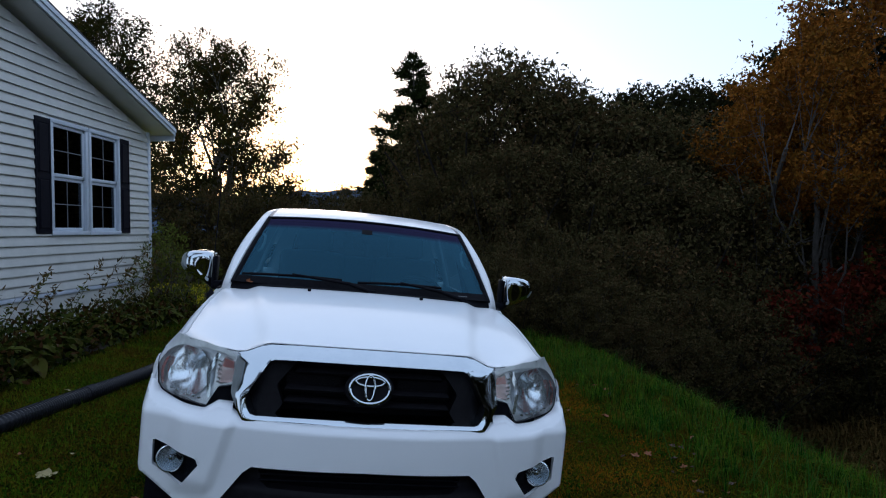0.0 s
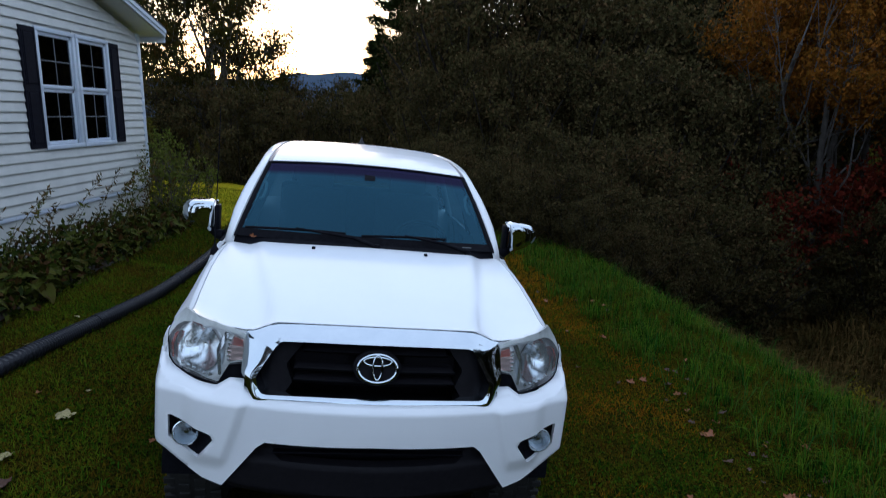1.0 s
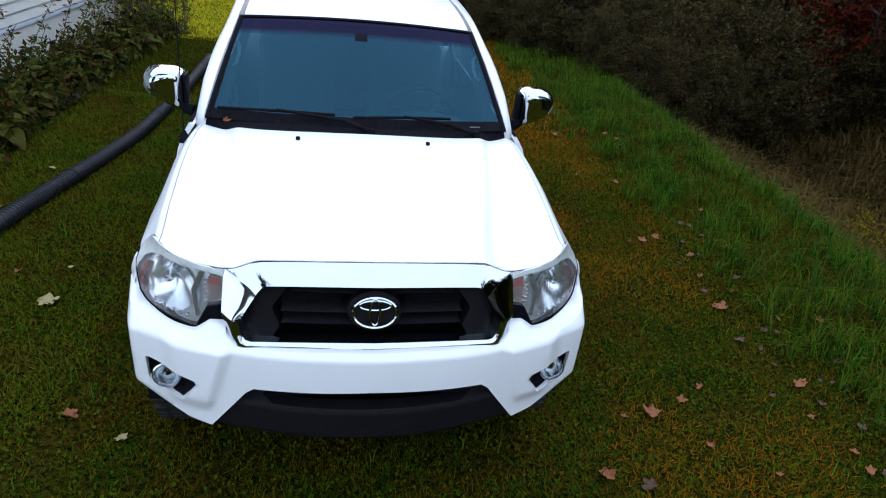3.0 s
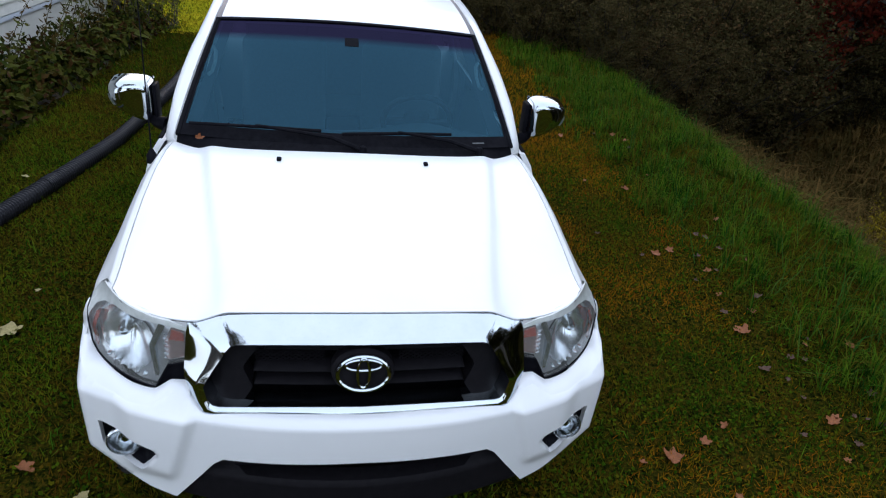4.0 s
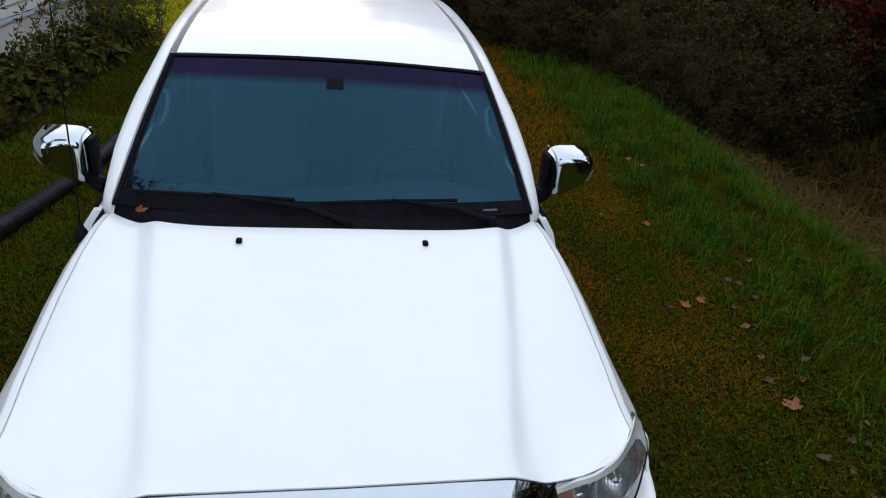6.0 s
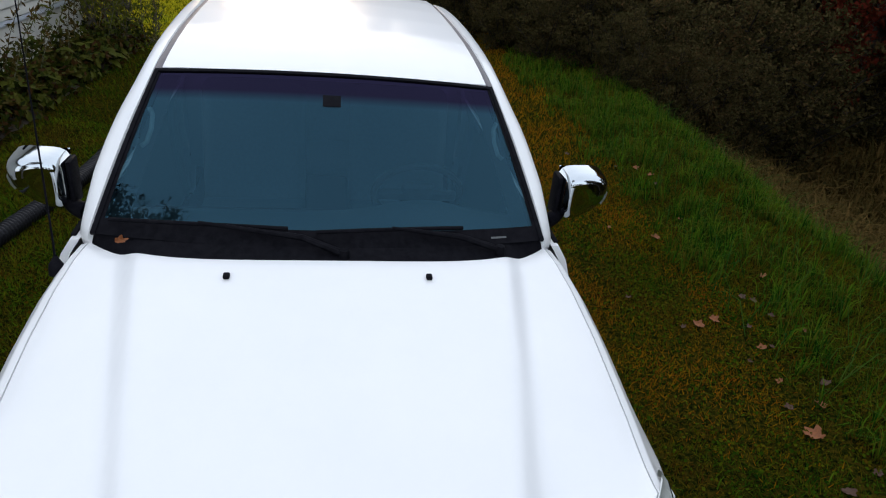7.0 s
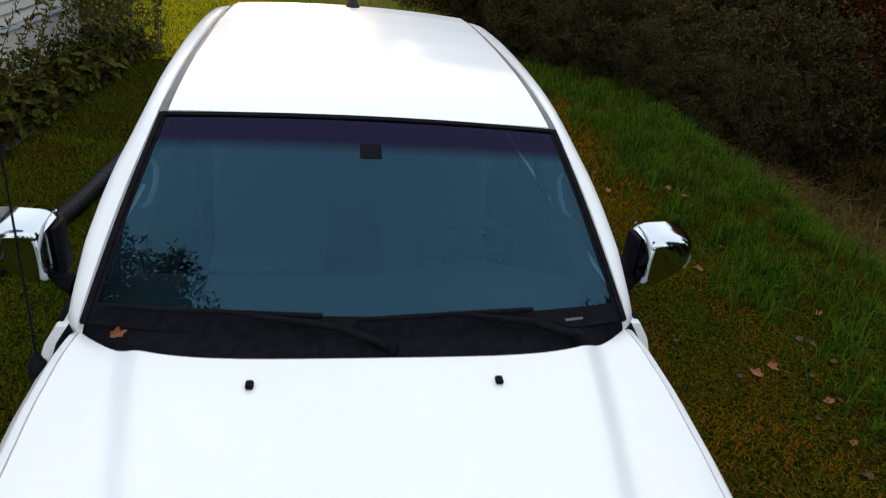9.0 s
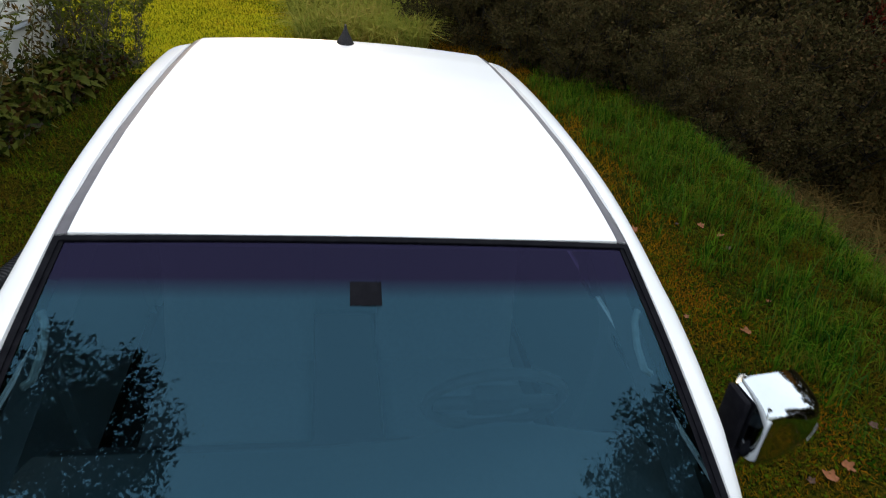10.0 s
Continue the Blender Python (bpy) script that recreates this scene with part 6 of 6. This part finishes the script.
stuff("tall_weeds", blades(rng, tall_back, 0.5, 0.018, 1.0, 2), leafy("tall_weed_blades", [(0.2, (0.10, 0.15, 0.02)), (0.6, (0.27, 0.26, 0.04)), (1.0, (0.34, 0.20, 0.07))], through_light=0.3), "tall green and tan weeds at the end of the lawn", "weeds")
clover = scatter(rng, 110000, -3.6, 4.0, 1.4, 8.0, lambda x, y: off_truck(x, y) and -2.6 < across(x, y) < 3.1 and rng.uniform() < 0.3 + 0.7 * step(-0.1, 0.25, patch(x, y, 2.4, 77.0)))
cz = np.array([height(x, y) for x, y in clover]) + rng.uniform(0.01, 0.03, len(clover))
w = rng.normal(size=(len(clover), 3))
w[:, 2] *= 0.25
stuff("clover", leaf_geo(np.column_stack([clover, cz]), 0.016, 0.021, rng, ways=w), LAWN, "low clover and broad weeds in the lawn", "weeds")


def goldenrod(name, x, y, seed, tall):
    r = np.random.default_rng(seed)
    plant = thing(name, "yellow-flowered weed clump on the bank", "weed", Matrix.Translation((x, y, height(x, y))))
    stems, cs = [], []
    for k in range(16):
        b = Vector((r.normal() * 0.2, r.normal() * 0.2, -0.05))
        t = b + Vector((r.normal() * 0.18, r.normal() * 0.18, tall * r.uniform(0.6, 1.1)))
        stems.append(tube([b, (b + t) / 2 + Vector((0.02, 0, 0)), t], [0.006, 0.005, 0.002], 4, False))
        for j in range(45):
            f = r.uniform(0.3, 1.0)
            cs.append(np.array(b + (t - b) * f) + r.normal(size=3) * 0.05)
    part("stems", joined(*stems), DRY, plant)
    v, f = leaf_geo(np.array(cs), 0.07, 0.025, r)
    o = tagged(new("flower_spray", quick_mesh("flower_spray", v, f, GOLD)), kind="stuff")
    o.parent = plant


for i, (x, y, h) in enumerate(((7.4, 9.6, 1.2), (8.4, 9.0, 1.1), (7.0, 10.8, 0.9), (9.2, 10.2, 1.1))):
    goldenrod("goldenrod", x, y, 200 + i, h)

# fallen leaves, curled and lobed
FALLEN = mottled(material("fallen_leaf", rough=0.7), 20.0, [(0.3, (0.10, 0.030, 0.008)), (0.6, (0.25, 0.078, 0.017)), (0.8, (0.16, 0.046, 0.012))])
FALLEN_PALE = mottled(material("pale_fallen_leaf", rough=0.7), 20.0, [(0.3, (0.22, 0.18, 0.07)), (0.7, (0.38, 0.32, 0.14))])
FALLEN_DARK = mottled(material("dark_fallen_leaf", rough=0.7), 20.0, [(0.3, (0.032, 0.014, 0.007)), (0.7, (0.085, 0.032, 0.014))])


def fallen_mesh(seed, mat):
    r = np.random.default_rng(seed)
    n = 25
    ring, curl = [], r.uniform(0.5, 1.3)
    verts = [(0, 0, 0.012)]
    for ring_k, rad in ((0, 0.5), (1, 1.0)):
        for k in range(n):
            a = 2 * math.pi * k / n
            lobe = 1.0 if ring_k == 0 else 0.56 + 0.40 * abs(math.cos(2.5 * a)) ** 1.6 * (0.75 + 0.25 * math.cos(a)) + r.uniform(-0.07, 0.07)
            x, y = rad * lobe * math.cos(a) * 0.5, rad * lobe * math.sin(a) * 0.42
            verts.append((x, y, 0.015 + curl * (y * y * 1.5 + 0.35 * x * x) + r.uniform(-0.055, 0.055) * rad))
    faces = [(0, 1 + k, 1 + (k + 1) % n) for k in range(n)] + [(1 + k, 1 + n + k, 1 + n + (k + 1) % n, 1 + (k + 1) % n) for k in range(n)]
    return mesh_of("fallen_leaf", (verts, faces), mat, 60)


leaf_kinds = [fallen_mesh(k, m) for k, m in enumerate((FALLEN, FALLEN, FALLEN_DARK, FALLEN_PALE, FALLEN, FALLEN_DARK))]
leaf_words = ["curled tan-orange fallen leaf on the grass", "dark brown fallen leaf on the grass", "pale yellow fallen leaf on the grass"]
spots = [(1.10, 3.54, 0.15, 0), (1.91, 4.74, 0.15, 1), (1.61, 5.74, 0.10, 0), (1.64, 6.96, 0.09, 4), (2.11, 3.92, 0.11, 0), (2.35, 6.49, 0.07, 1), (0.75, 3.05, 0.12, 4), (-2.46, 3.57, 0.14, 3), (-2.43, 4.12, 0.15, 3), (-3.39, 6.1, 0.08, 3), (-1.85, 3.18, 0.10, 1), (1.9, 4.35, 0.10, 2), (2.07, 5.0, 0.10, 1), (2.2, 5.2, 0.09, 2), (-2.6, 3.05, 0.11, 1), (-1.55, 3.05, 0.09, 3), (-2.15, 2.95, 0.10, 4), (-2.3, 3.3, 0.12, 2), (0.95, 3.0, 0.10, 5)]
for k in range(24):
    y = float(rng.uniform(3.2, 6.2))
    spots.append((2.05 + 0.10 * math.sin(y * 2.1) + float(rng.normal()) * 0.13, y, float(rng.uniform(0.04, 0.085)), (2, 5, 2, 0)[k % 4]))
for k in range(46):
    u = float(rng.uniform(1.3, 3.3)) if k % 3 else float(rng.uniform(-2.6, -1.1))
    w = float(rng.uniform(-0.8, 6.5)) if k % 3 else float(rng.uniform(-0.6, 3.5))
    p = TRUCK @ Vector((u, w, 0))
    spots.append((p.x, p.y, float(rng.uniform(0.045, 0.09)), int(rng.integers(0, 6))))
for x, y, size, kind in spots:
    lf = new("fallen_leaf", leaf_kinds[kind])
    lf.matrix_world = Matrix.Translation((x, y, height(x, y) + 0.022)) @ Euler((float(rng.uniform(-0.3, 0.3)), float(rng.uniform(-0.3, 0.3)), float(rng.uniform(0, 6.28)))).to_matrix().to_4x4() @ Matrix.Diagonal((size, size, size, 1))
    tagged(lf, leaf_words[{2: 1, 5: 1, 3: 2}.get(kind, 0)], "leaf", "fallen leaves on the lawn")

caught = new("fallen_leaf", leaf_kinds[0])
caught.matrix_world = TRUCK @ Matrix.Translation((-0.665, 1.275, 1.338)) @ Euler((0.7, 0.2, 0.8)).to_matrix().to_4x4() @ Matrix.Diagonal((0.055, 0.04, 0.055, 1))
tagged(caught, "curled orange fallen leaf caught below the wiper", "leaf")

# flower bed along the house: broad-leaved plants, stalks and a shrub
HOSTA = leafy("broad_leaf", [(0.2, (0.0059, 0.0102, 0.0017)), (0.42, (0.0221, 0.0323, 0.0034)), (0.62, (0.0638, 0.0697, 0.0102)), (0.8, (0.0510, 0.0238, 0.0076)), (1.0, (0.030, 0.016, 0.007))], rough=0.45, patchy=0.35, patch_size=2.0)
MULCH = mottled(material("bed_mulch", rough=1.0), 14.0, [(0.3, (0.012, 0.009, 0.007)), (0.7, (0.045, 0.032, 0.022))], bump=1.0, bump_scale=60)


BED_BACK = -5.14


def bed_pt(u, v):
    y = 3.5 + 8.6 * u
    edge = bed_edge(y) + 0.10 * noise.noise((y * 1.1, 2.0, 0))
    x = BED_BACK + (edge - BED_BACK) * v
    return x, y, height(x, y, False) + 0.055 * math.sin(math.pi * min(1, v * 0.97 + 0.03)) + 0.03 * noise.noise((x * 5, y * 5, 0)) - 0.02 * (v > 0.99)


single("flower_bed", sheet(bed_pt, 90, 16, True), MULCH, "dark mulched flower bed along the house", "flower bed", kind="structure", smooth=180)


def broad_leaf(seed):
    r = np.random.default_rng(seed)
    bend, wav = r.uniform(0.25, 0.6), r.uniform(0, 6)

    def at(u, v):
        w = 0.38 * math.sin(math.pi * min(1, v ** 0.8)) ** 0.65 * (1 - 0.25 * v) + 0.004
        x = (u - 0.5) * 2 * w
        return x, v, 0.28 * v - bend * v * v * 1.3 + 0.35 * abs(x) - 0.25 * x * x + 0.015 * math.sin(v * 16 + wav) * abs(x) / 0.3
    return mesh_of("leaf", sheet(at, 6, 9), HOSTA, 180)


broad = [broad_leaf(300 + k) for k in range(6)]
STALK = mottled(material("green_stalk", rough=0.6), 20.0, [(0.3, (0.05, 0.06, 0.02)), (0.7, (0.10, 0.09, 0.035))])
for k in range(34):
    y = 4.0 + 0.215 * k + float(rng.uniform(-0.12, 0.12))
    edge = bed_edge(y)
    x = float(rng.uniform(min(-4.5, edge - 0.4), edge - 0.3)) if k % 2 else edge - float(rng.uniform(0.08, 0.3))
    plant = thing("broad_leaved_plant", "low clump of broad ribbed green leaves in the bed", "plant", Matrix.Translation((x, y, height(x, y) + 0.03)), "broad-leaved plants in the flower bed")
    for j in range(18):
        lf = new("leaf", broad[int(rng.integers(0, 6))])
        a, size = 2.4 * j + float(rng.uniform(-0.4, 0.4)), float(rng.uniform(0.13, 0.27))
        lf.parent = plant
        lf.matrix_basis = Matrix.Rotation(a, 4, "Z") @ Matrix.Translation((0, float(rng.uniform(0.02, 0.10)), float(rng.uniform(0.08, 0.32)) * (1 - j / 22))) @ Matrix.Rotation(float(rng.uniform(-0.5, 0.35)), 4, "X") @ Matrix.Diagonal((size, size, size, 1))
for k in range(26):
    y = 5.4 + 0.235 * k + float(rng.uniform(-0.15, 0.15))
    x = float(rng.uniform(-4.95, -4.4))
    tall = float(rng.uniform(0.6, 1.2))
    lean = Vector((float(rng.uniform(0.05, 0.35)), float(rng.uniform(0.15, 0.75)), 0))
    stalk = thing("weed_stalk", "tall leaning weed stalk with small drying leaves", "weed", Matrix.Translation((x, y, height(x, y))), "weed stalks by the house")
    pts = [Vector((0, 0, 0)) + Vector((0, 0, tall)) * t + lean * t ** 1.8 * tall for t in (0, 0.25, 0.5, 0.75, 1.0)]
    part("stem", tube(pts, [0.006, 0.005, 0.0045, 0.0035, 0.002], 5), STALK, stalk)
    m = int(60 * tall)
    t = rng.uniform(0.3, 1.0, m)
    c = np.array([tuple(Vector((0, 0, tall)) * a + lean * a ** 1.8 * tall) for a in t]) + rng.normal(size=(m, 3)) * 0.012
    v, f = leaf_geo(c, 0.08, 0.023, rng, droop=-0.2)
    o = new("leaves", quick_mesh("leaves", v, f, DRY if k % 3 else LIME))
    o.parent = stalk
filler = scatter(rng, 16000, -5.0, -3.5, 3.6, 11.8, lambda x, y: x < bed_edge(y) + 0.1 and rng.uniform() < 0.8)
fz = np.array([height(x, y) for x, y in filler]) + rng.uniform(0.02, 0.44, len(filler)) ** 1.2
stuff("bed_foliage", leaf_geo(np.column_stack([filler, fz]), 0.085, 0.04, rng), HOSTA, "tangled low foliage in the flower bed", "plants")
corner_shrub = make_tree("corner_shrub", "upright green shrub at the corner of the house", 81, 1.45, 0.5, LIME, BARK, 1300, 0.06, 0.08, stems=8, trunk=0.012, bare=0.12, depth=3, category="shrub", tufts=110, flare=0.55)
put(corner_shrub, -4.55, 11.3, 0, 1.0)
more(corner_shrub, -4.95, 12.1, 200, 1.1)
more(corner_shrub, -4.3, 11.8, 100, 0.8)
